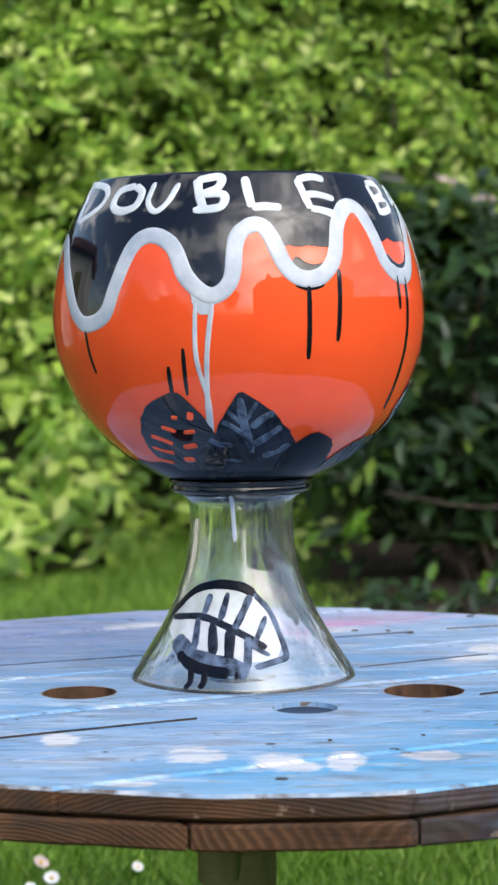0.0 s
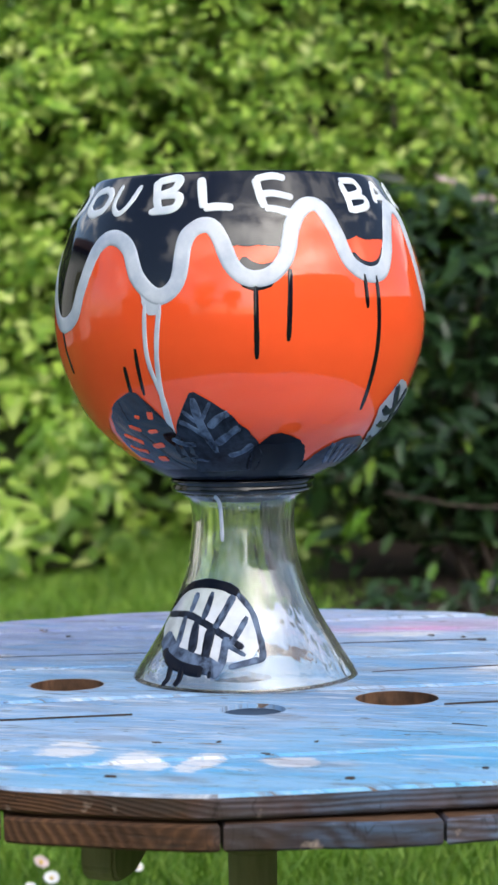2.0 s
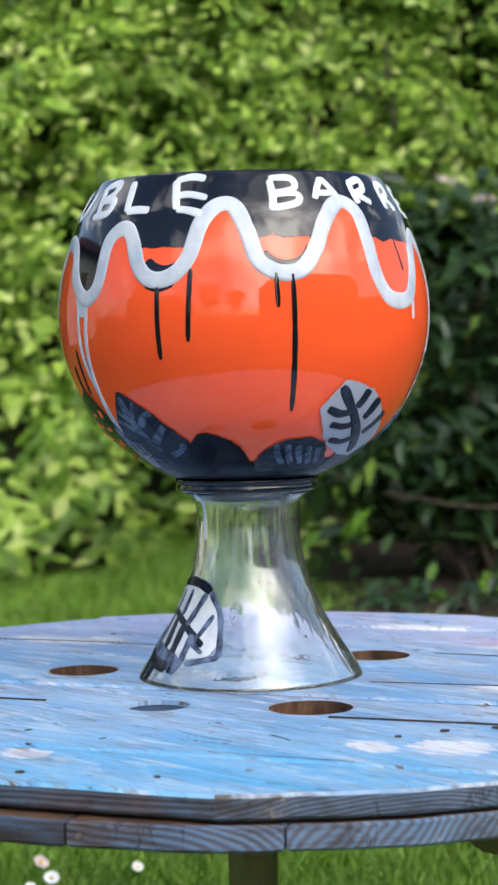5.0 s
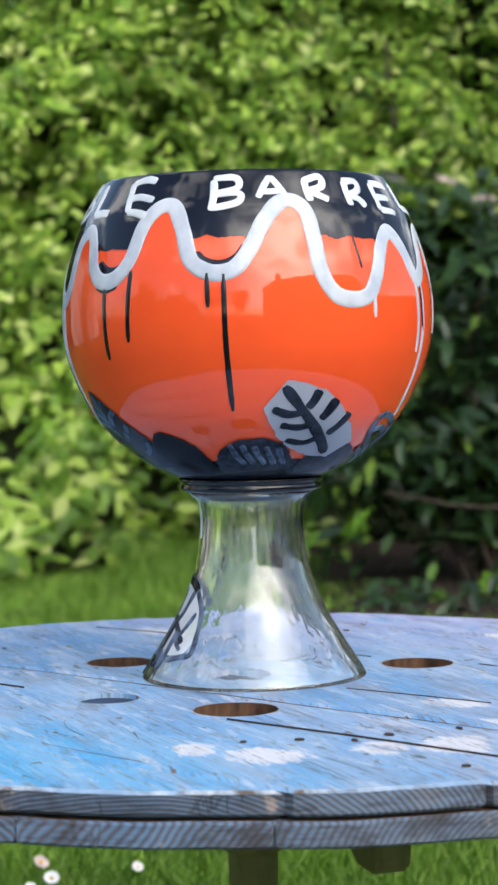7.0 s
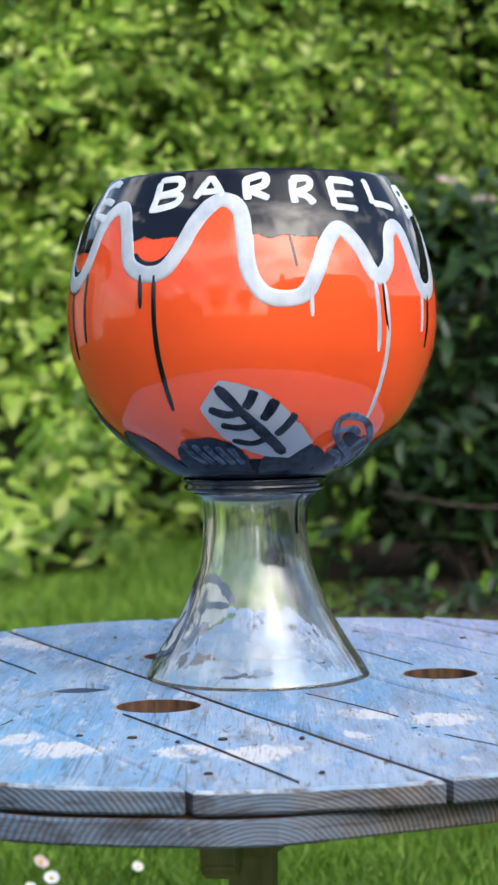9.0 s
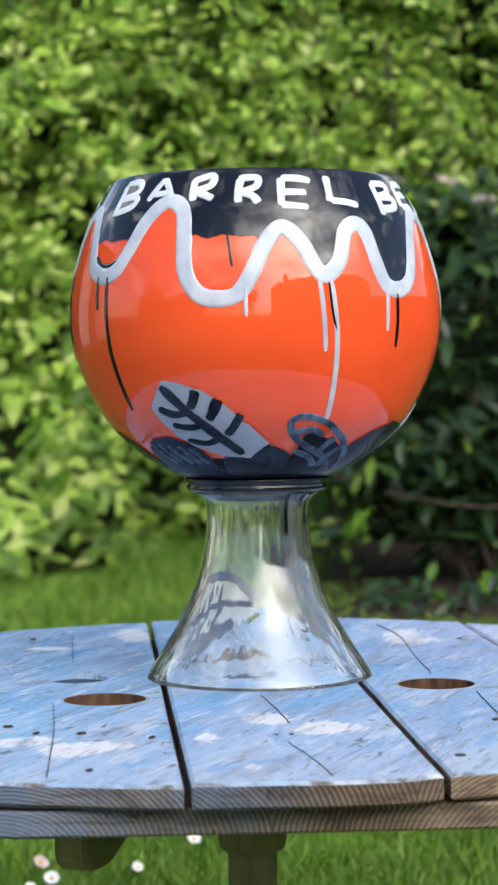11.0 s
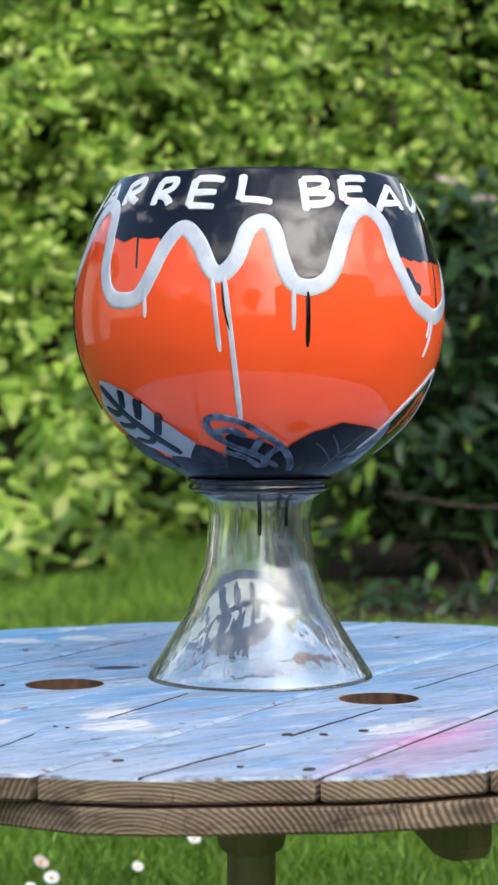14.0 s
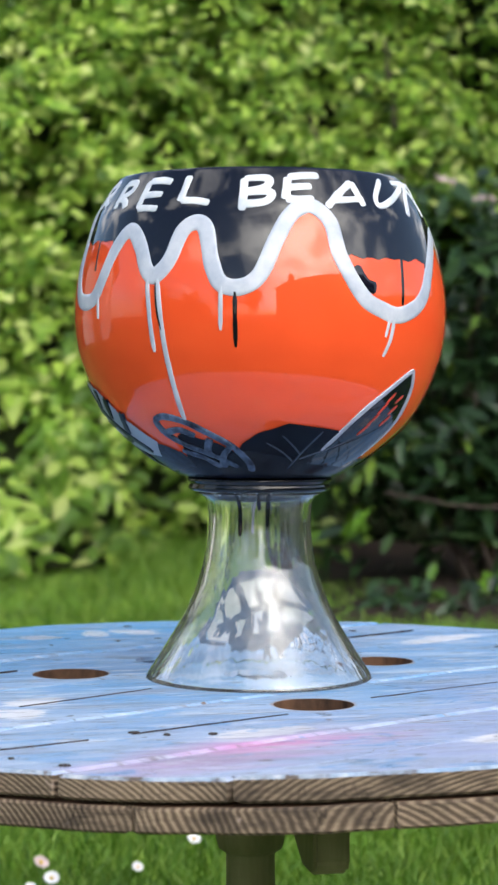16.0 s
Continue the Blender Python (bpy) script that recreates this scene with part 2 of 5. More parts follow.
    c = k.mix(k.math("MULTIPLY", k.ramp(gr, [(0.36, (1, 1, 1)), (0.45, (0, 0, 0))]), 0.55), c, (0.16, 0.20, 0.30))
    # fine splits along the boards
    sp = k.math("ABSOLUTE", k.math("SUBTRACT", k.noise(k.coords((0.5, 16.0, 1.0), -BOARD_ANGLE, (0, 2, 0)), 3.2, 3, 0.5, 0.25), 0.5))
    split = k.math("MULTIPLY", k.ramp(sp, [(0.006, (1, 1, 1)), (0.013, (0, 0, 0))]), k.ramp(k.noise(v, 7.0, 3), [(0.5, (0, 0, 0)), (0.58, (1, 1, 1))]))
    c = k.mix(k.math("MULTIPLY", split, 0.5), c, (0.05, 0.055, 0.075))
    # worn wood round the bored holes
    lip = None
    for hx, hy, hr in HOLES:
        if hr in (0.0255, 0.0275):
            continue
        q = blob(hx, hy, hr + 0.003, hr + 0.003, 0)
        lip = q if lip is None else k.math("MAXIMUM", lip, q)
    lipm = k.ramp(k.math("ADD", lip, k.math("MULTIPLY", k.math("SUBTRACT", k.noise(v, 60.0, 3), 0.5), 0.35)), [(0.0, (0, 0, 0)), (0.08, (1, 1, 1))])
    c = k.mix(k.math("MULTIPLY", lipm, 0.75), c, (0.33, 0.21, 0.15))
    # bare wood where the paint has flaked
    flake = k.ramp(k.noise(along, 21.0, 5, 0.65, 0.8), [(0.645, (0, 0, 0)), (0.67, (1, 1, 1))])
    c = k.mix(flake, c, (0.20, 0.15, 0.13))
    k.color(c)
    k.l.new(k.ramp(gr, [(0.2, (0.62, 0.62, 0.62)), (0.8, (0.36, 0.36, 0.36))]), k.b.inputs["Roughness"])
    h = k.math("ADD", gr, k.math("MULTIPLY", flake, -1.2))
    return k.bump(h, 0.8, 0.0016).m


def edge_wood(name="weathered_edge_wood", blue=True):
    k = Mat(name, 0.75, spec=0.25)
    v = k.coords()
    sep = k.n.new("ShaderNodeSeparateXYZ")
    k.l.new(v, sep.inputs[0])
    # growth rings round a pith of its own in each board
    ring = k.n.new("ShaderNodeTexWave")
    ring.wave_type, ring.rings_direction = "RINGS", "X"
    for key, val in (("Scale", 88.0), ("Distortion", 4.5), ("Detail", 3.0), ("Detail Scale", 0.30), ("Detail Roughness", 0.6)):
        ring.inputs[key].default_value = val
    turned, comb = k.n.new("ShaderNodeSeparateXYZ"), k.n.new("ShaderNodeCombineXYZ")
    k.l.new(k.coords((1, 1, 1), -BOARD_ANGLE), turned.inputs[0])
    k.l.new(k.math("MULTIPLY", turned.outputs[0], 0.3), comb.inputs[0])
    k.l.new(k.math("SUBTRACT", k.math("PINGPONG", k.math("ADD", turned.outputs[1], k.math("MULTIPLY", k.objrand(), 3.0)), 0.42), 0.17), comb.inputs[1])
    k.l.new(k.math("ADD", k.math("MULTIPLY", turned.outputs[2], 1.4), k.math("ADD", k.math("MULTIPLY", k.objrand(), 0.05), 0.045)), comb.inputs[2])
    k.l.new(comb.outputs[0], ring.inputs["Vector"])
    streak = k.noise(k.coords((6, 6, 70)), 3.0, 6, 0.7)
    side = k.math("ADD", k.math("MULTIPLY", sep.outputs[1], 2.6), k.math("ADD", k.math("MULTIPLY", sep.outputs[0], 1.3), 0.55), True)
    blotch = k.noise(v, 11.0, 5, 0.6)
    grainy = k.math("ADD", k.math("MULTIPLY", k.math("MULTIPLY", ring.outputs["Fac"], k.math("ADD", k.math("MULTIPLY", side, 0.30), 0.20)), 1.0), k.math("MULTIPLY", blotch, 0.95))
    brown = k.ramp(grainy, [(0.28, (0.040, 0.021, 0.013)), (0.62, (0.115, 0.057, 0.030)), (0.95, (0.31, 0.155, 0.076))])
    grey = k.ramp(grainy, [(0.28, (0.058, 0.043, 0.031)), (0.62, (0.175, 0.132, 0.096)), (0.95, (0.36, 0.28, 0.205))])
    c = k.mix(side, brown, grey)
    if blue:
        bx = k.math("SUBTRACT", k.math("MULTIPLY", sep.outputs[0], 3.6), k.math("MULTIPLY", sep.outputs[1], 1.7))
        bf = k.math("MULTIPLY", k.math("SUBTRACT", k.math("ADD", bx, k.math("MULTIPLY", k.noise(v, 16.0, 4), 1.6)), 1.85), 1.6, True)
        c = k.mix(k.math("MULTIPLY", bf, k.math("ADD", 0.28, k.math("MULTIPLY", ring.outputs["Fac"], 0.55))), c, (0.13, 0.27, 0.49))
    c = k.mix(1.0, c, k.ramp(k.objrand(), [(0.0, (0.46, 0.44, 0.43)), (1.0, (1.0, 0.97, 0.93))]), "MULTIPLY")
    c = k.mix(k.ramp(streak, [(0.30, (0.8, 0.8, 0.8)), (0.47, (0, 0, 0))]), c, (0.030, 0.021, 0.016))
    damp = k.ramp(k.noise(k.coords((1, 1, 2.5), 0, (2, 5, 1)), 15.0, 6, 0.65, 0.4), [(0.50, (0, 0, 0)), (0.64, (0.75, 0.75, 0.75))])
    c = k.mix(damp, c, (0.042, 0.032, 0.026))
    check = k.math("ABSOLUTE", k.math("SUBTRACT", k.noise(k.coords((1, 1, 0.35), 0, (7, 1, 0)), 38.0, 3, 0.5, 0.3), 0.5))
    c = k.mix(k.math("MULTIPLY", k.ramp(check, [(0.002, (0.6, 0.6, 0.6)), (0.008, (0, 0, 0))]), k.ramp(k.noise(v, 19.0, 2), [(0.5, (0, 0, 0)), (0.56, (1, 1, 1))])), c, (0.012, 0.009, 0.008))
    c = k.mix(k.ramp(k.noise(v, 45.0, 4), [(0.66, (0, 0, 0)), (0.74, (0.7, 0.7, 0.7))]), c, (0.42, 0.33, 0.28))
    k.color(c)
    return k.bump(k.math("ADD", streak, k.math("MULTIPLY", ring.outputs["Fac"], 0.3)), 0.55, 0.002).m


TABLE_PAINT, EDGE_WOOD = table_paint(), edge_wood()


def chipped_rim():
    k = Mat("chipped_rim_paint", 0.6, spec=0.3)
    v = k.coords()
    c = k.ramp(k.noise(v, 55.0, 5, 0.65), [(0.40, (0.12, 0.095, 0.08)), (0.52, (0.30, 0.36, 0.45)), (0.68, (0.62, 0.63, 0.66))])
    k.color(k.mix(k.ramp(k.noise(v, 14.0, 3), [(0.45, (0, 0, 0)), (0.6, (0.8, 0.8, 0.8))]), c, (0.24, 0.38, 0.58)))
    return k.bump(k.noise(v, 180.0, 4), 0.5, 0.001).m


RIM_PAINT = chipped_rim()


def simple(name, lo, hi, scale, rough=0.7, stretch=(1, 1, 1), bump=0.3, spec=0.3):
    k = Mat(name, rough, spec=spec)
    f = k.noise(k.coords(stretch), scale, 5, 0.6)
    k.color(k.ramp(f, [(0.3, lo), (0.7, hi)]))
    return k.bump(f, bump, 0.003).m


RAW_WOOD = simple("bare_brown_wood", (0.030, 0.016, 0.010), (0.15, 0.078, 0.043), 26.0, 0.8, (1, 5, 1))
POST_MAT = simple("stained_post_wood", (0.17, 0.165, 0.070), (0.31, 0.285, 0.14), 12.0, 0.7, (4, 4, 0.6))
NAIL = simple("rusty_nail", (0.02, 0.016, 0.014), (0.06, 0.045, 0.04), 80.0, 0.6)


def leaf_mat(name, stops, rough=0.45, through_weight=0.3, tint=(0.25, 0.42, 0.04), spec=0.4):
    k = Mat(name, rough, spec=spec)
    c = k.ramp(k.island(), stops)
    big = k.ramp(k.noise(k.coords(), 2.2, 3), [(0.3, (0.62, 0.62, 0.62)), (0.7, (1.25, 1.25, 1.25))])
    k.color(k.mix(1.0, c, big, "MULTIPLY"))
    return k.thin(through_weight, tint).m


HEDGE_LEAF = leaf_mat("hedge_leaf", [(0.0, (0.050, 0.120, 0.014)), (0.38, (0.185, 0.335, 0.036)), (0.78, (0.40, 0.56, 0.085)), (1.0, (0.66, 0.74, 0.26))])
SHRUB_LEAF = leaf_mat("shrub_leaf", [(0.0, (0.012, 0.030, 0.012)), (0.6, (0.025, 0.060, 0.020)), (0.93, (0.04, 0.085, 0.03)), (1.0, (0.16, 0.26, 0.03))], 0.32, 0.12, (0.08, 0.16, 0.02))
YOUNG_LEAF = leaf_mat("young_leaf", [(0.0, (0.07, 0.17, 0.016)), (1.0, (0.15, 0.31, 0.026))], 0.4, 0.35)
GRASS = leaf_mat("grass_blade", [(0.0, (0.085, 0.185, 0.020)), (0.6, (0.16, 0.31, 0.034)), (1.0, (0.30, 0.43, 0.07))], 0.5, 0.3, (0.16, 0.34, 0.03))
LAWN = simple("lawn_soil", (0.019, 0.042, 0.008), (0.037, 0.076, 0.013), 7.0, 0.95, bump=0.5)
SOIL = simple("bare_soil", (0.010, 0.007, 0.005), (0.045, 0.025, 0.018), 14.0, 0.95, bump=0.8)
BARK = simple("twig_bark", (0.045, 0.034, 0.028), (0.11, 0.082, 0.066), 30.0, 0.85)
# hedge cores: twig colour darkened to the shade of the leaf gaps
CORE = simple("hedge_core_shade", (0.008, 0.013, 0.004), (0.024, 0.032, 0.011), 9.0, 0.95, bump=0.8)
PETAL = simple("daisy_petal", (0.72, 0.70, 0.70), (0.85, 0.84, 0.84), 60.0, 0.6, bump=0.1)
PINK_PETAL = simple("faded_petal", (0.50, 0.35, 0.33), (0.66, 0.55, 0.51), 60.0, 0.6, bump=0.1)
DISC = simple("daisy_disc", (0.55, 0.35, 0.02), (0.75, 0.52, 0.06), 200.0, 0.8)
BRICK_WALL = simple("house_brick", (0.20, 0.13, 0.095), (0.30, 0.20, 0.15), 3.0, 0.9)
ROOF_TILE = simple("roof_tile", (0.10, 0.05, 0.04), (0.17, 0.09, 0.07), 5.0, 0.85)
PALE_RENDER = simple("pale_render", (0.62, 0.59, 0.53), (0.74, 0.71, 0.65), 2.0, 0.9)
PANE = simple("window_pane", (0.03, 0.035, 0.04), (0.05, 0.055, 0.06), 1.0, 0.05, bump=0.0, spec=0.8)


# ---- building helpers ----
def mesh_of(name, verts, faces, mats, smooth=True, slots=None):
    me = bpy.data.meshes.new(name)
    me.from_pydata([tuple(p) for p in verts], [], faces)
    for m in mats if isinstance(mats, (list, tuple)) else [mats]:
        me.materials.append(m)
    if smooth:
        me.polygons.foreach_set("use_smooth", [True] * len(me.polygons))
    if slots is not None:
        me.polygons.foreach_set("material_index", slots)
    me.update()
    return me


def piece(name, me, parent=None, label=""):
    ob = new(name, me)
    if parent is not None:
        ob.parent = parent
    if label:
        ob["label"] = label
    return ob


def part(name, bm, material, parent, label=""):
    me = bpy.data.meshes.new(name)
    bm.to_mesh(me)
    bm.free()
    me.materials.append(material)
    return piece(name, me, parent, label)


def revolve(profile, steps=128, closed=False):
    """Vertices and faces of a profile [(r, z)] turned round z."""
    verts, faces, n = [], [], len(profile)
    for i in range(steps):
        a = 2 * math.pi * i / steps
        verts += [(r * math.cos(a), r * math.sin(a), z) for r, z in profile]
    for i in range(steps):
        j = (i + 1) % steps
        for k in range(n if closed else n - 1):
            q = (k + 1) % n
            faces.append((i * n + k, j * n + k, j * n + q, i * n + q))
    return verts, faces


def catmull(pts, per=8):
    p = [np.array(q, float) for q in pts]
    p = [2 * p[0] - p[1]] + p + [2 * p[-1] - p[-2]]
    out = []
    for i in range(1, len(p) - 2):
        for s in range(per):
            u = s / per
            out.append(0.5 * (2 * p[i] + (p[i + 1] - p[i - 1]) * u + (2 * p[i - 1] - 5 * p[i] + 4 * p[i + 1] - p[i + 2]) * u * u
                              + (3 * p[i] - p[i - 1] - 3 * p[i + 1] + p[i + 2]) * u ** 3))
    out.append(p[-2])
    return out


def tube(pts, radii, sides=8):
    verts, faces = [], []
    for i, q in enumerate(pts):
        q = Vector(q)
        d = (Vector(pts[min(i + 1, len(pts) - 1)]) - Vector(pts[max(i - 1, 0)])).normalized()
        a = d.orthogonal().normalized()
        b = d.cross(a)
        for k in range(sides):
            w = 2 * math.pi * k / sides
            verts.append(q + (a * math.cos(w) + b * math.sin(w)) * radii[i])
    for i in range(len(pts) - 1):
        for k in range(sides):
            j = (k + 1) % sides
            faces.append((i * sides + k, i * sides + j, (i + 1) * sides + j, (i + 1) * sides + k))
    faces.append(tuple(range(sides))[::-1])
    faces.append(tuple((len(pts) - 1) * sides + k for k in range(sides)))
    return verts, faces


# ---- ground ----
def ground():
    n = 60
    xs = np.sign(np.linspace(-1, 1, n)) * np.abs(np.linspace(-1, 1, n)) ** 3 * 400
    verts, faces = [], []
    for y in xs:
        for x in xs:
            verts.append((x, y, -0.012 + 0.010 * noise.noise((x * 0.7, y * 0.7, 0)) if abs(x) < 40 and abs(y) < 40 else -0.012))
    for j in range(n - 1):
        for i in range(n - 1):
            faces.append((j * n + i, j * n + i + 1, (j + 1) * n + i + 1, (j + 1) * n + i))
    tagged(piece("ground", mesh_of("ground", verts, faces, LAWN)), "green lawn ground under short grass", "lawn", kind="structure")


def soil_bed():
    verts, faces = [], []
    nx, ny = 30, 18
    for j in range(ny):
        for i in range(nx):
            u, w = i / (nx - 1), j / (ny - 1)
            edge = min(u, 1 - u, w, 1 - w) * 8
            x, y = 0.17 + 2.6 * u - 0.10 * (1 - w) * (1 - u), 3.75 + 2.9 * w + 0.15 * noise.noise((u * 5, 0, 3))
            verts.append((x, y, -0.03 + 0.055 * min(1, edge) + 0.025 * noise.noise((x * 6, y * 6, 1))))
    for j in range(ny - 1):
        for i in range(nx - 1):
            faces.append((j * nx + i, j * nx + i + 1, (j + 1) * nx + i + 1, (j + 1) * nx + i))
    tagged(piece("flower_bed", mesh_of("flower_bed", verts, faces, SOIL)), "bare brown soil bed under the dark shrub", "flower bed", kind="structure")


def blades(n, seed, place, h0, h1, w):
    """n grass blades; place(rng, n) gives x, y and a height factor."""
    rng = np.random.default_rng(seed)
    x, y, hf = place(rng, n)
    h = rng.uniform(h0, h1, n) * hf
    a = rng.uniform(0, 2 * np.pi, n)
    lean = rng.uniform(0.1, 0.75, n) * h
    la = rng.uniform(0, 2 * np.pi, n)
    dx, dy = np.cos(a) * w / 2, np.sin(a) * w / 2
    base = np.stack([x, y, np.full(n, -0.015)], 1)
    mid = base + np.stack([np.cos(la) * lean * 0.3, np.sin(la) * lean * 0.3, h * 0.6], 1)
    tip = base + np.stack([np.cos(la) * lean, np.sin(la) * lean, h], 1)
    side = np.stack([dx, dy, np.zeros(n)], 1)
    v = np.stack([base - side, base + side, mid + side * 0.8, mid - side * 0.8, tip], 1).reshape(-1, 3)
    k = (np.arange(n) * 5)[:, None]
    f = [tuple(q) for q in (k + np.array([0, 1, 2, 3])).tolist()] + [tuple(q) for q in (k + np.array([3, 2, 4])).tolist()]
    return v.tolist(), f


def grass():
    def near(rng, n):
        y = 0.55 + 2.4 * rng.random(n) ** 1.2 - np.abs(rng.normal(0, 0.6, n)) * (rng.random(n) < 0.12)
        x = rng.uniform(-1, 1, n) * (0.42 + 0.16 * y) + rng.normal(0, 0.5, n) * (rng.random(n) < 0.3)
        return x, y, np.ones(n)

    def far(rng, n):
        y = 2.9 + 3.4 * rng.random(n)
        x = rng.uniform(-1, 1, n) * (0.75 + 0.20 * y) + rng.normal(0, 0.7, n) * (rng.random(n) < 0.25)
        hf = 1 + 0.9 * np.clip((y - 4.2) / 1.0, 0, 1) * (x < 0.15) * (x > -0.55)
        hf[(x < -0.42 - 0.06 * np.sin(y * 11)) & (y > 3.8)] = 0.4
        hf[(x > 0.13 + 0.05 * np.sin(y * 9)) & (y > 3.7)] = 0.12
        return x, y, hf

    def around(rng, n):
        y = rng.uniform(-6, 5, n)
        x = rng.uniform(-6, 6, n)
        near_cam = (np.abs(x) < 0.35) & (y < -0.9) & (y > -2.1)
        return np.where(near_cam, x + 1.2, x), y, np.ones(n)

    for n, seed, place, h0, h1, w, label in (
            (50000, 3, near, 0.02, 0.055, 0.0045, "short mown lawn grass under the table"),
            (42000, 4, far, 0.03, 0.085, 0.006, "longer lawn grass running up to the hedge"),
            (150000, 5, around, 0.02, 0.05, 0.009, "mown lawn grass round the table")):
        v, f = blades(n, seed, place, h0, h1, w)
        tagged(piece("grass", mesh_of("grass", v, f, GRASS, False)), label, "grass", kind="stuff")


# ---- foliage ----
def leaves_mesh(name, pos, out, size, ratio, mat, rng, droop=0.0, spread=0.9, way=None):
    """Folded, pointed leaves at pos, that face about the way out."""
    n = len(pos)
    nrm = out + rng.normal(0, spread * 0.6, (n, 3)) + np.array([0, 0, 0.35])
    nrm /= np.linalg.norm(nrm, axis=1)[:, None]
    t = rng.normal(0, 1, (n, 3)) + np.array([0, 0, -droop]) if way is None else way + rng.normal(0, 0.18, (n, 3))
    t -= nrm * (t * nrm).sum(1)[:, None]
    t /= np.linalg.norm(t, axis=1)[:, None]
    s = np.cross(nrm, t)
    L = (size * rng.uniform(0.6, 1.25, n))[:, None]
    W = L * ratio * rng.uniform(0.8, 1.15, n)[:, None]
    fold = rng.uniform(0.05, 0.35, n)[:, None]
    curl = rng.uniform(-0.05, 0.25, n)[:, None]
    b0, tip = pos - t * L * 0.5, pos + t * L * 0.5 - nrm * L * curl
    m1, m2 = pos - t * L * 0.18, pos + t * L * 0.2 - nrm * L * curl * 0.3
    l1, r1 = m1 + s * W * 0.46 + nrm * W * fold, m1 - s * W * 0.46 + nrm * W * fold
    l2, r2 = m2 + s * W * 0.40 + nrm * W * fold * 0.8, m2 - s * W * 0.40 + nrm * W * fold * 0.8
    v = np.stack([b0, m1, m2, tip, l1, l2, r1, r2], 1).reshape(-1, 3)
    k = (np.arange(n) * 8)[:, None]
    f = []
    for q in ((0, 1, 4), (1, 2, 5, 4), (2, 3, 5), (0, 6, 1), (1, 6, 7, 2), (2, 7, 3)):
        f += [tuple(r) for r in (k + np.array(q)).tolist()]
    return mesh_of(name, v.tolist(), f, mat, True)


HEDGE_Y = 5.75


def hedge_front(x, z):
    """How far back the hedge's face stands."""
    bump = 0.20 * noise.noise((x * 2.3, z * 2.6, 4.0)) + 0.12 * noise.noise((x * 6.0, z * 6.5, 9.0))
    recess = 0.75 * min(1.0, max(0.0, (x - 0.12) * 4.0)) * min(1.0, max(0.0, (1.42 - z) * 3.0))
    skirt = 0.95 * max(0.0, 0.75 - z) * min(1.0, max(0.0, (-0.30 - x) * 2.2))
    return HEDGE_Y - bump + recess - skirt


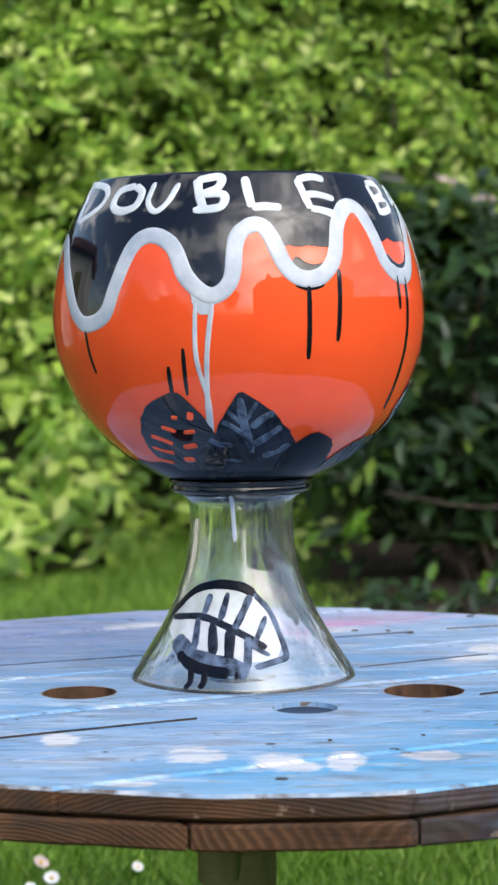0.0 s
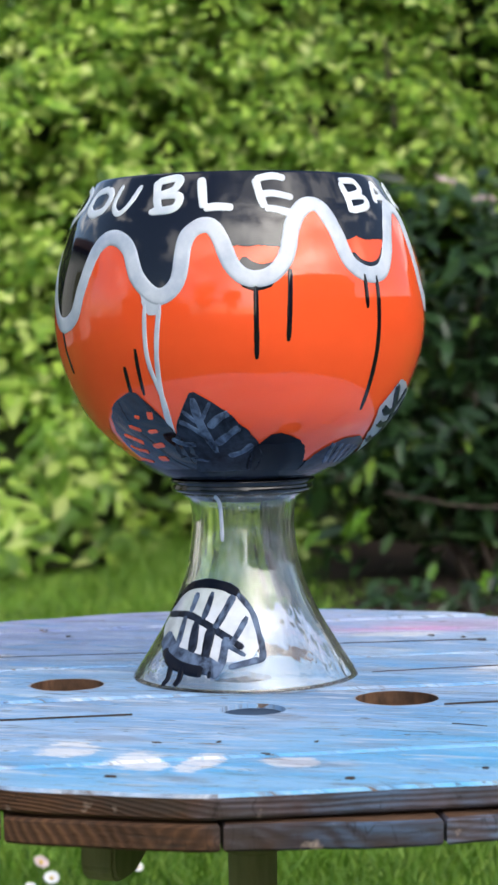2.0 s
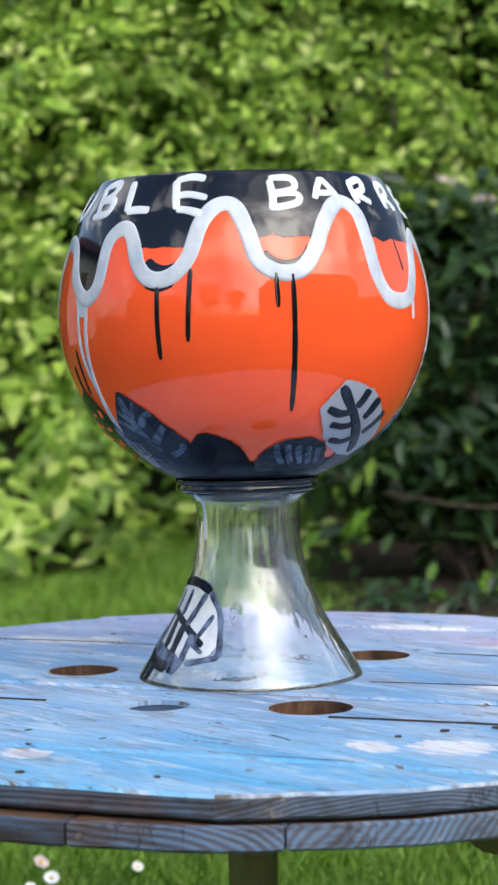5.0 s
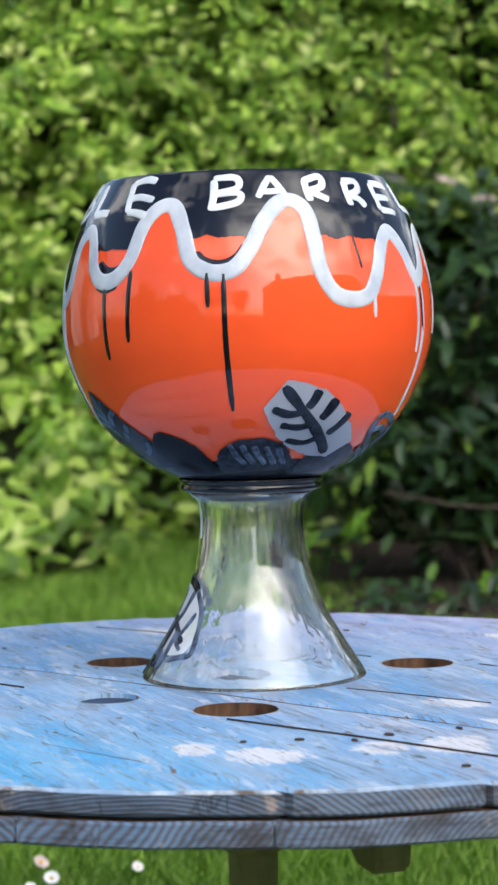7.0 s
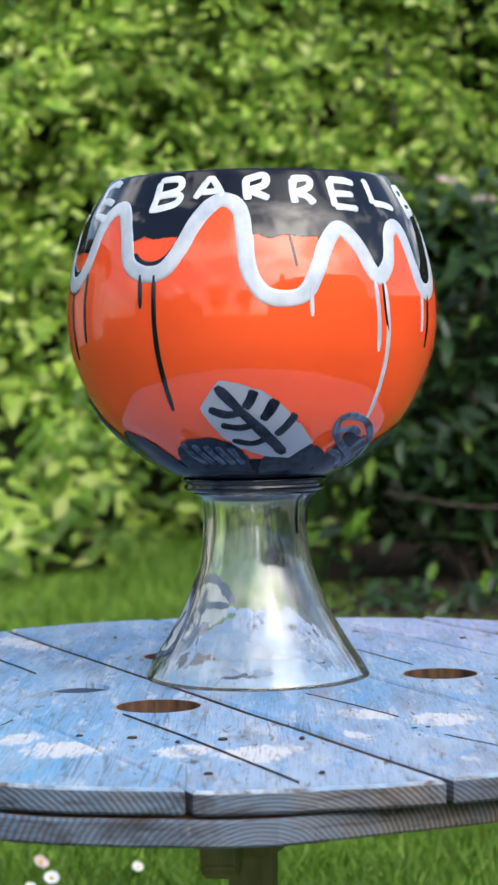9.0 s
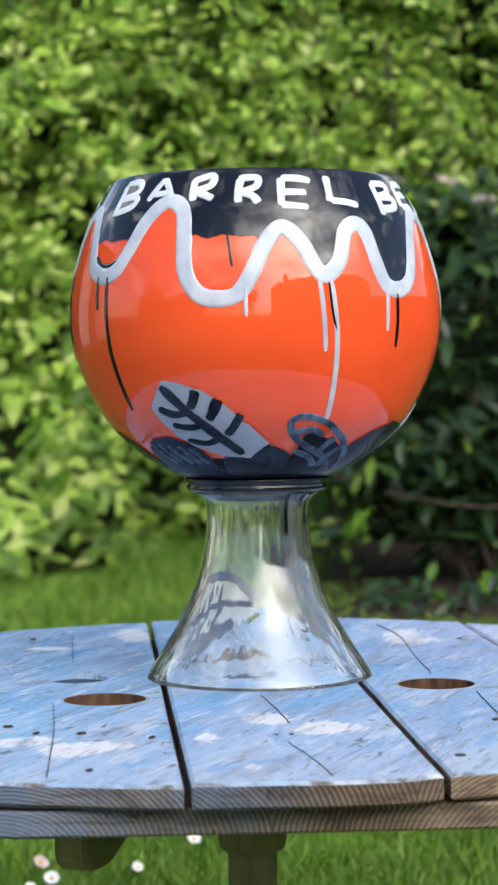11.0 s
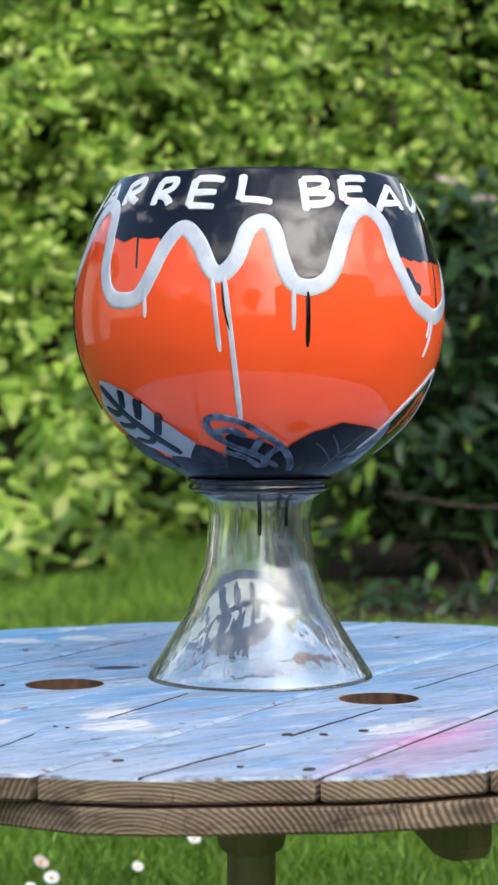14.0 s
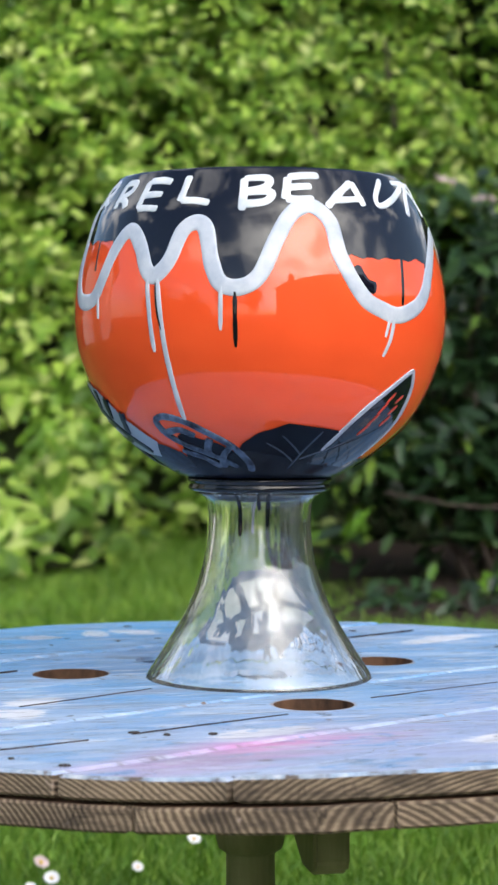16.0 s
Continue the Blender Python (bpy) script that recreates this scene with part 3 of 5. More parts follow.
def hedge():
    root = tagged(new("hedge"), "dense clipped green hedge in spring leaf", "hedge")
    root.location = (0, HEDGE_Y, 0)
    rng = np.random.default_rng(11)
    # sprays of leaves set in two rows along short hanging twigs
    pos, out, way, size = [], [], [], []
    while len(pos) < 30000:
        x, z = rng.uniform(-1.9, 1.9), rng.uniform(0.05, 2.72)
        gap = noise.noise((x * 5.5, z * 6.5, 21.0)) + 0.5 * noise.noise((x * 14, z * 15, 2.0))
        if gap < (0.06 if z < 0.9 else -0.18) and rng.random() < 0.88:
            continue
        if x > 0.2 and z < 1.35 and rng.random() < (0.94 if z < 0.7 else 0.8):
            continue
        if z < 0.9 and rng.random() < 0.4:
            continue
        y = hedge_front(x, z) - HEDGE_Y + rng.random() ** 1.4 * 0.30 + 0.04
        big = (0.098 if z < 0.9 else 0.064) * rng.uniform(0.8, 1.2)
        axis = np.array([rng.normal(0, 0.75), -0.55, rng.normal(-0.55, 0.45)])
        axis /= np.linalg.norm(axis)
        face = np.array([rng.normal(0, 0.35), -0.75, 0.55])
        side = np.cross(axis, face)
        side /= np.linalg.norm(side)
        for k in range(rng.integers(5, 9)):
            sg = -1 if k % 2 else 1
            w = axis * 0.72 + side * sg * 0.70
            q = np.array([x, y, z]) + axis * big * 0.42 * k + w * big * 0.45
            if q[2] > 0.03:
                pos.append(q)
                out.append(face * 1.5)
                way.append(w)
                size.append(big * (1.1 - 0.07 * k))
    piece("leaves", leaves_mesh("leaves", np.array(pos), np.array(out), np.array(size), 0.54, HEDGE_LEAF, rng, spread=0.55, way=np.array(way)), root)["kind"] = "stuff"
    # dark core for the inner twigs; shade between the leaves is in its colour
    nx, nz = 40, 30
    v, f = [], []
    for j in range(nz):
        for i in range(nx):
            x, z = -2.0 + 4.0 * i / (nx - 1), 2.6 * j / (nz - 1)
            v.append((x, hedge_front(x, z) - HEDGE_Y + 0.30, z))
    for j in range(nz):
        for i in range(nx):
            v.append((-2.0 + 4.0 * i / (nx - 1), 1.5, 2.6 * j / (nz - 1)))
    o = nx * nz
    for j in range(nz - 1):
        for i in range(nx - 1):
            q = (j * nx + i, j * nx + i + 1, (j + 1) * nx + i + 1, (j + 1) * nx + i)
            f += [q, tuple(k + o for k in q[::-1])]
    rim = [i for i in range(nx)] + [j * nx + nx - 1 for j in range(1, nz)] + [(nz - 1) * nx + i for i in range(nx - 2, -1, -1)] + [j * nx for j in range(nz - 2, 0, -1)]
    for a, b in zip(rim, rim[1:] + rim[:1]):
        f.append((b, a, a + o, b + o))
    piece("shade_core", mesh_of("shade_core", v, f, CORE), root, "dark core of inner twigs with the gap shade in its colour")
    # bare stems that show between the leaves
    for x, z0, z1, r in ((0.54, 1.58, 1.90, 0.009), (0.26, 1.48, 1.62, 0.006), (-0.66, 0.62, 0.78, 0.006)):
        pts = [(x + 0.03 * noise.noise((x, k, 1.0)) - 0.03 * k / 6, hedge_front(x, 1.7) - HEDGE_Y - 0.02 + 0.02 * noise.noise((x, k * 2.0, 5)), z0 + (z1 - z0) * k / 6) for k in range(7)]
        vv, ff = tube(pts, [r * (1 - 0.07 * k) for k in range(7)])
        piece("stem", mesh_of("stem", vv, ff, BARK), root, "bare brown hedge stem")


def shrub():
    root = tagged(new("evergreen_shrub"), "dark glossy evergreen shrub with drooping leaves on bare soil", "shrub")
    root.location = (0.75, 4.75, 0)
    rng = np.random.default_rng(23)
    pos, out, ends = [], [], []
    for b in range(40):
        a = rng.uniform(0, 2 * np.pi)
        rch = rng.uniform(0.10, 0.62)
        top = rng.uniform(0.35, 1.20)
        end = np.array([math.cos(a) * rch * 1.15 + 0.10, math.sin(a) * rch * 0.5, top])
        base = np.array([rng.normal(0.1, 0.07), rng.normal(0.1, 0.05), 0.0])
        mid = base * 0.45 + end * 0.55 + np.array([0, 0, 0.12]) + rng.normal(0, 0.05, 3)
        pts = catmull([base, base * 0.7 + mid * 0.3 + np.array([0, 0, 0.06]), mid, end], 4)
        vv, ff = tube([Vector(p) for p in pts], [0.011 * (1 - 0.8 * i / len(pts)) for i in range(len(pts))], 6)
        piece("branch", mesh_of("branch", vv, ff, BARK), root)
        for k in range(52):
            u = rng.uniform(0.45, 1.05)
            q = np.array(pts[min(int(u * (len(pts) - 1)), len(pts) - 1)]) + rng.normal(0, 0.07, 3)
            pos.append(q)
            out.append((rng.normal(0, 0.5), -0.35, 0.75))
        ends.append(end)
    for k in range(1500):
        q = (rng.uniform(-0.52, 0.9), rng.uniform(-0.15, 0.5), 0.06 + 1.26 * rng.random() ** 0.8)
        if q[0] > -0.42 and 0.08 < q[2] < 0.42 and rng.random() < 0.85:
            continue
        pos.append(q)
        out.append((rng.normal(0, 0.5), -0.35, 0.75))
    piece("leaves", leaves_mesh("leaves", np.array(pos), np.array(out), 0.118, 0.37, SHRUB_LEAF, rng, droop=0.9), root, "dark green leathery leaves")["kind"] = "stuff"
    yp, yo = [], []
    for c, n in (((-0.43, -0.35, 0.185), 6), ((-0.16, -0.3, 0.02), 5), ((-0.33, -0.3, 0.62), 6), ((0.0, -0.3, 0.03), 4)):
        for k in range(n):
            yp.append(np.array(c) + rng.normal(0, 0.035, 3) + np.array([0, 0, 0.04]))
            yo.append((rng.normal(0, 0.4), -0.6, 0.6))
    low, lo_out = [], []
    for k in range(230):
        low.append((rng.uniform(-0.42, 0.4), rng.uniform(-0.75, -0.35), 0.012 + 0.07 * rng.random() ** 2))
        lo_out.append((rng.normal(0, 0.4), -0.3, 0.8))
    piece("low_leaves", leaves_mesh("low_leaves", np.array(low), np.array(lo_out), 0.075, 0.4, SHRUB_LEAF, rng, droop=0.4), root, "dark low leaves over the soil")["kind"] = "stuff"
    piece("young_leaves", leaves_mesh("young_leaves", np.array(yp), np.array(yo), 0.10, 0.42, YOUNG_LEAF, rng, droop=1.2), root, "bright green young leaves")
    pts = catmull([(-0.34, -0.32, 0.335), (-0.24, -0.33, 0.318), (-0.12, -0.33, 0.296), (0.0, -0.32, 0.290), (0.2, -0.3, 0.298)], 5)
    vv, ff = tube([Vector(p) for p in pts], [0.0036] * len(pts), 6)
    piece("branch", mesh_of("branch", vv, ff, BARK), root, "bare grey branch")
    for x, z in ((-0.17, 1.27), (-0.06, 1.215)):
        bm = bmesh.new()
        for k in range(9):
            bmesh.ops.create_icosphere(bm, subdivisions=1, radius=rng.uniform(0.004, 0.009), matrix=Matrix.Translation((x + rng.normal(0, 0.016), -0.38 + rng.normal(0, 0.012), z + rng.normal(0, 0.006))))
        part("blossom", bm, PINK_PETAL, root, "faded pale pink blossom")


def daisy(m, petal=PETAL, h=0.05, r=0.012):
    root = tagged(new("daisy"), "small white daisy standing in the lawn grass", "flower", "daisies in the lawn")
    root.matrix_world = m
    vv, ff = tube([(0, 0, -0.02), (0.002, 0, h * 0.5), (0, 0, h)], [0.001] * 3, 5)
    piece("stem", mesh_of("stem", vv, ff, GRASS), root)
    n = 14
    v, f = [], []
    for k in range(n):
        a = 2 * math.pi * k / n
        c, s = math.cos(a), math.sin(a)
        for q, (d, w, z) in enumerate(((0.25, 0.10, 0.0), (0.75, 0.22, 0.15), (1.0, 0.10, 0.22))):
            for e in (-1, 1):
                v.append((r * (d * c - e * w * s), r * (d * s + e * w * c), h + r * z))
        o = k * 6
        f += [(o, o + 2, o + 3, o + 1), (o + 2, o + 4, o + 5, o + 3)]
    piece("petals", mesh_of("petals", v, f, petal), root)
    bm = bmesh.new()
    bmesh.ops.create_uvsphere(bm, u_segments=10, v_segments=6, radius=r * 0.27, matrix=Matrix.Translation((0, 0, h + r * 0.08)) @ Matrix.Diagonal((1, 1, 0.6, 1)))
    part("disc", bm, DISC, root, "yellow flower disc")
    return root


def lawn_flowers():
    for x, y, s, pt in ((-0.306, 1.075, 0.95, PINK_PETAL), (-0.268, 1.000, 0.9, PETAL), (-0.296, 0.965, 0.75, PETAL), (-0.163, 1.085, 0.7, PETAL), (-0.092, 1.23, 0.85, PETAL)):
        daisy(pose(x, y, 0.0, 38, random.uniform(-12, 12), random.uniform(0, 40)) @ Matrix.Scale(s, 4), pt)


# ---- the garden round the lawn, seen only in the gloss of the bowl and the glass ----
def box(size, at, bevel=0.0):
    bm = bmesh.new()
    bmesh.ops.create_cube(bm, size=1, matrix=Matrix.Translation(at) @ Matrix.Diagonal((*size, 1)))
    if bevel:
        bmesh.ops.bevel(bm, geom=bm.edges[:], offset=bevel, segments=1, affect="EDGES")
    return bm


def house():
    root = tagged(new("house"), "long brown brick house with white window frames across the lawn", "house")
    root.matrix_world = pose(12.0, -13.4, 0, 0, 0, 42)
    part("wall", box((18, 8, 4.9), (0, 0, 2.45), 0.05), BRICK_WALL, root)
    v = [(-9.4, -4.4, 4.85), (9.4, -4.4, 4.85), (9.4, 4.4, 4.85), (-9.4, 4.4, 4.85), (-9.4, 0, 7.5), (9.4, 0, 7.5)]
    roof = piece("roof", mesh_of("roof", v, [(0, 1, 5, 4), (2, 3, 4, 5), (0, 4, 3), (1, 2, 5), (3, 2, 1, 0)], ROOF_TILE, False), root, "brown tiled roof")
    part("chimney", box((0.9, 0.7, 1.6), (-7.6, 0.0, 7.6)), ROOF_TILE, roof)
    for x in (-7.2, -4.2, -1.2, 1.8, 4.8, 7.4):
        for z in (1.4, 3.8):
            w = part("window", box((1.7, 0.12, 1.3), (x, 4.0, z)), PETAL, root, "white framed window")
            for sx in (-0.41, 0.41):
                part("pane", box((0.70, 0.03, 1.1), (x + sx, 4.07, z)), PANE, w)


def outbuilding():
    root = tagged(new("outbuilding"), "low pale rendered outbuilding beside the lawn", "outbuilding")
    root.location = (-5.6, 3.4, 0)
    part("wall", box((2.0, 4.0, 2.4), (0, 0, 1.2), 0.03), PALE_RENDER, root)
    v = [(-1.2, -2.2, 2.41), (1.2, -2.2, 2.41), (1.2, 2.2, 2.41), (-1.2, 2.2, 2.41), (-1.2, -2.2, 2.95), (1.2, -2.2, 2.55), (1.2, 2.2, 2.55), (-1.2, 2.2, 2.95)]
    piece("roof", mesh_of("roof", v, [(0, 3, 2, 1), (4, 5, 6, 7), (0, 1, 5, 4), (1, 2, 6, 5), (2, 3, 7, 6), (3, 0, 4, 7)], ROOF_TILE, False), root)
    part("door", box((0.08, 0.9, 2.0), (1.0, -0.9, 1.0), 0.01), POST_MAT, root, "brown timber door")


def tree(x, y, h, seed):
    root = tagged(new("tree"), "leafy green garden tree across the lawn", "tree", "trees beyond the lawn")
    root.location = (x, y, 0)
    rng = np.random.default_rng(seed)
    trunk = [(0.10 * math.sin(k * 1.3 + seed), 0.08 * math.cos(k * 1.7), h * 0.75 * k / 6 - 0.05) for k in range(7)]
    vv, ff = tube(trunk, [0.16 * (1 - 0.11 * k) for k in range(7)], 10)
    piece("trunk", mesh_of("trunk", vv, ff, BARK), root)
    pos, out = [], []
    for b in range(16):
        a, u = rng.uniform(0, 2 * math.pi), rng.uniform(0.35, 1.0)
        foot = np.array(trunk[min(6, int(u * 6))])
        end = foot + np.array([math.cos(a), math.sin(a), 0.55]) * rng.uniform(0.20, 0.34) * h * (1.25 - 0.5 * u)
        vv, ff = tube([foot, foot * 0.5 + end * 0.5 + np.array([0, 0, 0.1]), end], [0.05, 0.03, 0.012], 6)
        piece("limb", mesh_of("limb", vv, ff, BARK), root)
        for k in range(170):
            q = end * 0.85 + foot * 0.15 + rng.normal(0, 0.085 * h, 3) * np.array([1, 1, 0.8])
            pos.append(q)
            out.append((q[0] - foot[0], q[1] - foot[1], 0.4))
    piece("crown", leaves_mesh("crown", np.array(pos), np.array(out), 0.20, 0.6, SHRUB_LEAF, rng), root)["kind"] = "stuff"


def garden_hedges():
    rng = np.random.default_rng(5)
    for (x0, y0, x1, y1, h) in ((-7, -12, -7, -2, 1.7), (7, -9.5, 7, 6, 1.6), (-7, 6.6, -1.8, 6.3, 2.6), (1.8, 6.4, 7, 6.4, 2.6)):
        root = tagged(new("garden_hedge"), "clipped green hedge that closes the garden", "hedge", "hedges round the lawn")
        ln = math.hypot(x1 - x0, y1 - y0)
        n = int(ln * 260)
        u = rng.random(n)
        ux, uy = (x1 - x0) / ln, (y1 - y0) / ln
        z = rng.uniform(0.05, h, n) + 0.22 * np.sin(u * ln * 2.1) + 0.30 * np.sin(u * ln * 0.83 + 1.0) + 0.10 * np.sin(u * ln * 6.7)
        off = rng.normal(0, 0.22, n)
        p = np.stack([x0 + (x1 - x0) * u - uy * off, y0 + (y1 - y0) * u + ux * off, z], 1)
        o = np.stack([-np.sign(p[:, 0]) * abs(uy), -np.sign(p[:, 1]) * abs(ux), np.full(n, 0.2)], 1)
        piece("leaves", leaves_mesh("leaves", p, o, 0.14, 0.6, HEDGE_LEAF, rng), root)["kind"] = "stuff"
        # dark box inside the leaves, its colour holds the shade of the gaps
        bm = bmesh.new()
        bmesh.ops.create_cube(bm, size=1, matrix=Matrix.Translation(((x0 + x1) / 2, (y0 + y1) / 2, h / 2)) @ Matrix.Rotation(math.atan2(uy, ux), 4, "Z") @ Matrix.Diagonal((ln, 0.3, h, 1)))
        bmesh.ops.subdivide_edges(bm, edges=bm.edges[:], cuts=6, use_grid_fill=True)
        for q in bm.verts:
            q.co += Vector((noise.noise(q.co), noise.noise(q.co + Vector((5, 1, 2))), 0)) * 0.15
        part("shade_core", bm, CORE, root)


# ---- the turning table ----
def outline(a):
    """Radius of the worn table top at the angle a."""
    return 0.450 + 0.011 * math.cos(a - radians(5)) + 0.007 * math.cos(2 * (a - radians(-8))) + 0.0025 * math.cos(9 * a + 1.0) + 0.0015 * math.cos(23 * a) + 0.0008 * math.cos(57 * a + 2) * math.cos(5 * a)


def strip_loop(o1, o2, angle, shrink=0.0):
    """Closed outline of the board between the offsets o1 and o2 across the boards' way, inside the round top."""
    ca, sa = math.cos(radians(angle)), math.sin(radians(angle))

    def ends(o):
        res = []
        for sg in (-1, 1):
            s = sg * math.sqrt(max(0.0, 0.45 ** 2 - o * o))
            for _ in range(12):
                x, y = s * ca - o * sa, s * sa + o * ca
                r = outline(math.atan2(y, x)) - shrink
                s = sg * math.sqrt(max(1e-6, r * r - o * o))
            res.append(s)
        return res

    pts = []
    n = 26
    offs = [o1 + (o2 - o1) * k / n for k in range(n + 1)]
    e1, e2 = ends(o1), ends(o2)
    m = 24
    pts += [(e1[0] + (e1[1] - e1[0]) * k / m, o1) for k in range(m)]
    pts += [(ends(o)[1], o) for o in offs[:-1]]
    pts += [(e2[1] + (e2[0] - e2[1]) * k / m, o2) for k in range(m)]
    pts += [(ends(o)[0], o) for o in offs[:0:-1]]
    return [(s * ca - o * sa, s * sa + o * ca) for s, o in pts]


def board_mesh(name, o1, o2, angle, z1, z0, mats, holes=(), bev=0.0018, wob=0.0008, rim=0):
    """A board with eased edges and bored holes: painted face in slot 0, sawn wood in slot 1."""
    bm = bmesh.new()
    top = strip_loop(o1 + bev, o2 - bev, angle, bev)
    mid = strip_loop(o1, o2, angle)
    rings, n = [], len(top)

    def ring(loop, z, wv=0.0):
        return [bm.verts.new((x, y, z + wv * noise.noise((x * 9, y * 9, z * 50)))) for x, y in loop]

    a, b, c = ring(top, z1, wob), ring(mid, z1 - bev, wob), ring(mid, z0 + bev)
    d = ring(top, z0)
    edges = [bm.edges.new((a[i], a[(i + 1) % n])) for i in range(n)]
    hole_rings = []
    for hx, hy, hr in holes:
        k = 36
        loop = [(hx + hr * (1 + 0.02 * noise.noise((i * 0.4, hx * 9, 0))) * math.cos(2 * math.pi * i / k), hy + hr * math.sin(2 * math.pi * i / k)) for i in range(k)]
        h = ring(loop, z1)
        edges += [bm.edges.new((h[i], h[(i + 1) % k])) for i in range(k)]
        hole_rings.append(h)
    res = bmesh.ops.triangle_fill(bm, use_beauty=True, edges=edges)
    for g in res["geom"]:
        if isinstance(g, bmesh.types.BMFace):
            g.material_index = 0
            if g.normal.z < 0:
                g.normal_flip()
    for p, q, slot in ((a, b, rim), (b, c, 1), (c, d, 1)):
        for i in range(n):
            j = (i + 1) % n
            fc = bm.faces.new((p[i], q[i], q[j], p[j]))
            fc.material_index = slot if slot < 3 or 24 <= i < 50 or i >= 74 else 0
    for h, (_, _, hr) in zip(hole_rings, holes):
        low = [bm.verts.new((v.co.x, v.co.y, z0)) for v in h]
        k = len(h)
        for i in range(k):
            j = (i + 1) % k
            bm.faces.new((h[j], low[j], low[i], h[i])).material_index = 0 if hr in (0.0255, 0.0275) else 2
    if not holes:
        bm.faces.new(d[::-1]).material_index = 1
    bmesh.ops.recalc_face_normals(bm, faces=bm.faces[:])
    me = bpy.data.meshes.new(name)
    bm.to_mesh(me)
    bm.free()
    for m in mats:
        me.materials.append(m)
    return me


T_UP, T_ALL = 0.0180, 0.0365


def spool_table():
    root = tagged(new("round_table"), "round blue-painted spool table of two layers of worn boards", "table")
    seams = [-0.462, -0.327, -0.229, -0.0735, 0.0885, 0.248, 0.332, 0.462]
    for k in range(len(seams) - 1):
        g = 0.0016 if k not in (2, 3, 4) else 0.0024
        lo, hi = max(seams[k], -0.44) + g, min(seams[k + 1], 0.44) - g
        ca, sa = math.cos(radians(BOARD_ANGLE)), math.sin(radians(BOARD_ANGLE))
        own = [h for h in HOLES if lo < -sa * h[0] + ca * h[1] < hi]
        piece("top_board", board_mesh("top_board", lo, hi, BOARD_ANGLE, 0.0008 * math.sin(k * 2.3), -T_UP + 0.0012, [TABLE_PAINT, EDGE_WOOD, RAW_WOOD, RIM_PAINT], own, bev=0.0022, rim=3), root, "blue painted weathered board")
    low = [-0.44, -0.335, -0.20, -0.065, 0.075, 0.21, 0.33, 0.44]
    for k in range(len(low) - 1):
        piece("lower_board", board_mesh("lower_board", low[k] + 0.001, low[k + 1] - 0.001, BOARD_ANGLE + 88, -T_UP - 0.0012, -T_ALL, [RAW_WOOD, EDGE_WOOD], rim=1), root, "brown weathered lower board")
    # painted plug in one of the holes
    vv, ff = revolve([(0.0, -0.0044), (0.0235, -0.0042), (0.0250, -0.0055), (0.0250, -0.0165)], 32)
    ob = piece("plug", mesh_of("plug", vv, ff, SUNK), root, "blue painted plug sunk in a bored hole")
    ob.location = (0.042, -0.140, 0)
    ob = piece("plug", ob.data, root, "dark plug sunk in the middle of the table")
    ob.location = (-0.008, -0.008, 0)
    ob.scale = (1.07, 1.07, 1)
    # nails along the boards
    bm = bmesh.new()
    bmesh.ops.create_cone(bm, cap_ends=True, segments=10, radius1=0.0022, radius2=0.0018, depth=0.0010)
    me = bpy.data.meshes.new("nail")
    bm.to_mesh(me)
    bm.free()
    me.materials.append(NAIL)
    for x, y in ((-0.279, -0.136), (0.284, -0.079), (0.304, -0.046), (0.295, -0.015), (0.420, -0.021), (0.421, 0.051), (0.296, 0.040), (0.259, 0.130), (0.274, -0.117),
                 (0.099, -0.309), (0.173, -0.372), (0.252, -0.322), (0.180, -0.224), (0.056, -0.276), (0.123, -0.261), (0.014, -0.288), (-0.10, -0.31), (-0.19, -0.30), (0.02, -0.40),
                 (0.154, 0.250), (0.134, 0.266), (0.253, 0.330), (0.224, 0.364), (0.102, 0.271), (0.302, 0.263), (0.263, 0.120), (-0.24, 0.20), (-0.30, 0.10), (-0.12, 0.36)):
        nl = piece("nail", me, root)
        nl.location = (x, y, 0.0004)
        nl.scale = (1.5 + 0.6 * math.sin(x * 90), 1.4 + 0.5 * math.cos(y * 70), 1)
    # splits in the boards, dark slivers that follow the grain
    for pts, w in (([(0.452, 0.036), (0.423, 0.023), (0.292, -0.038), (0.182, -0.093)], 0.0006), ([(-0.040, -0.185), (-0.111, -0.219), (-0.251, -0.288)], 0.00030),
                   ([(0.095, 0.045), (0.142, 0.073), (0.213, 0.112)], 0.00099), ([(0.291, 0.139), (0.339, 0.172), (0.397, 0.207)], 0.00087), ([(-0.388, -0.010), (-0.308, 0.037), (-0.188, 0.086), (-0.059, 0.141)], 0.00112),
                   ([(0.027, 0.202), (0.103, 0.234), (0.157, 0.258)], 0.00087), ([(0.191, 0.274), (0.270, 0.302), (0.327, 0.324)], 0.00099),
                   ([(0.139, -0.205), (0.164, -0.211), (0.202, -0.210)], 0.00136), ([(0.217, -0.244), (0.264, -0.226), (0.315, -0.204)], 0.00081), ([(0.203, -0.173), (0.230, -0.179)], 0.00124)):
        cc = catmull(pts, 8)
        v, f = [], []
        for i, q in enumerate(cc):
            d = cc[min(i + 1, len(cc) - 1)] - cc[max(i - 1, 0)]
            d = d / np.hypot(*d)
            ww = 0.45 * w / 2 * (0.25 + 0.9 * math.sin(math.pi * min(1, max(0, i / (len(cc) - 1)))) ** 0.6) * (1 + 0.4 * noise.noise((i * 0.8, pts[0][0] * 40, 0)))
            jit = 0.0009 * noise.noise((i * 0.55, pts[0][1] * 60, 3))
            for sg, z in ((-1, -0.0006), (-0.6, 0.0010), (0.6, 0.0010), (1, -0.0006)):
                v.append((q[0] - d[1] * (ww * sg + jit), q[1] + d[0] * (ww * sg + jit), z))
        for i in range(len(cc) - 1):
            for j in range(3):
                f.append((i * 4 + j, i * 4 + j + 1, i * 4 + j + 5, i * 4 + j + 4))
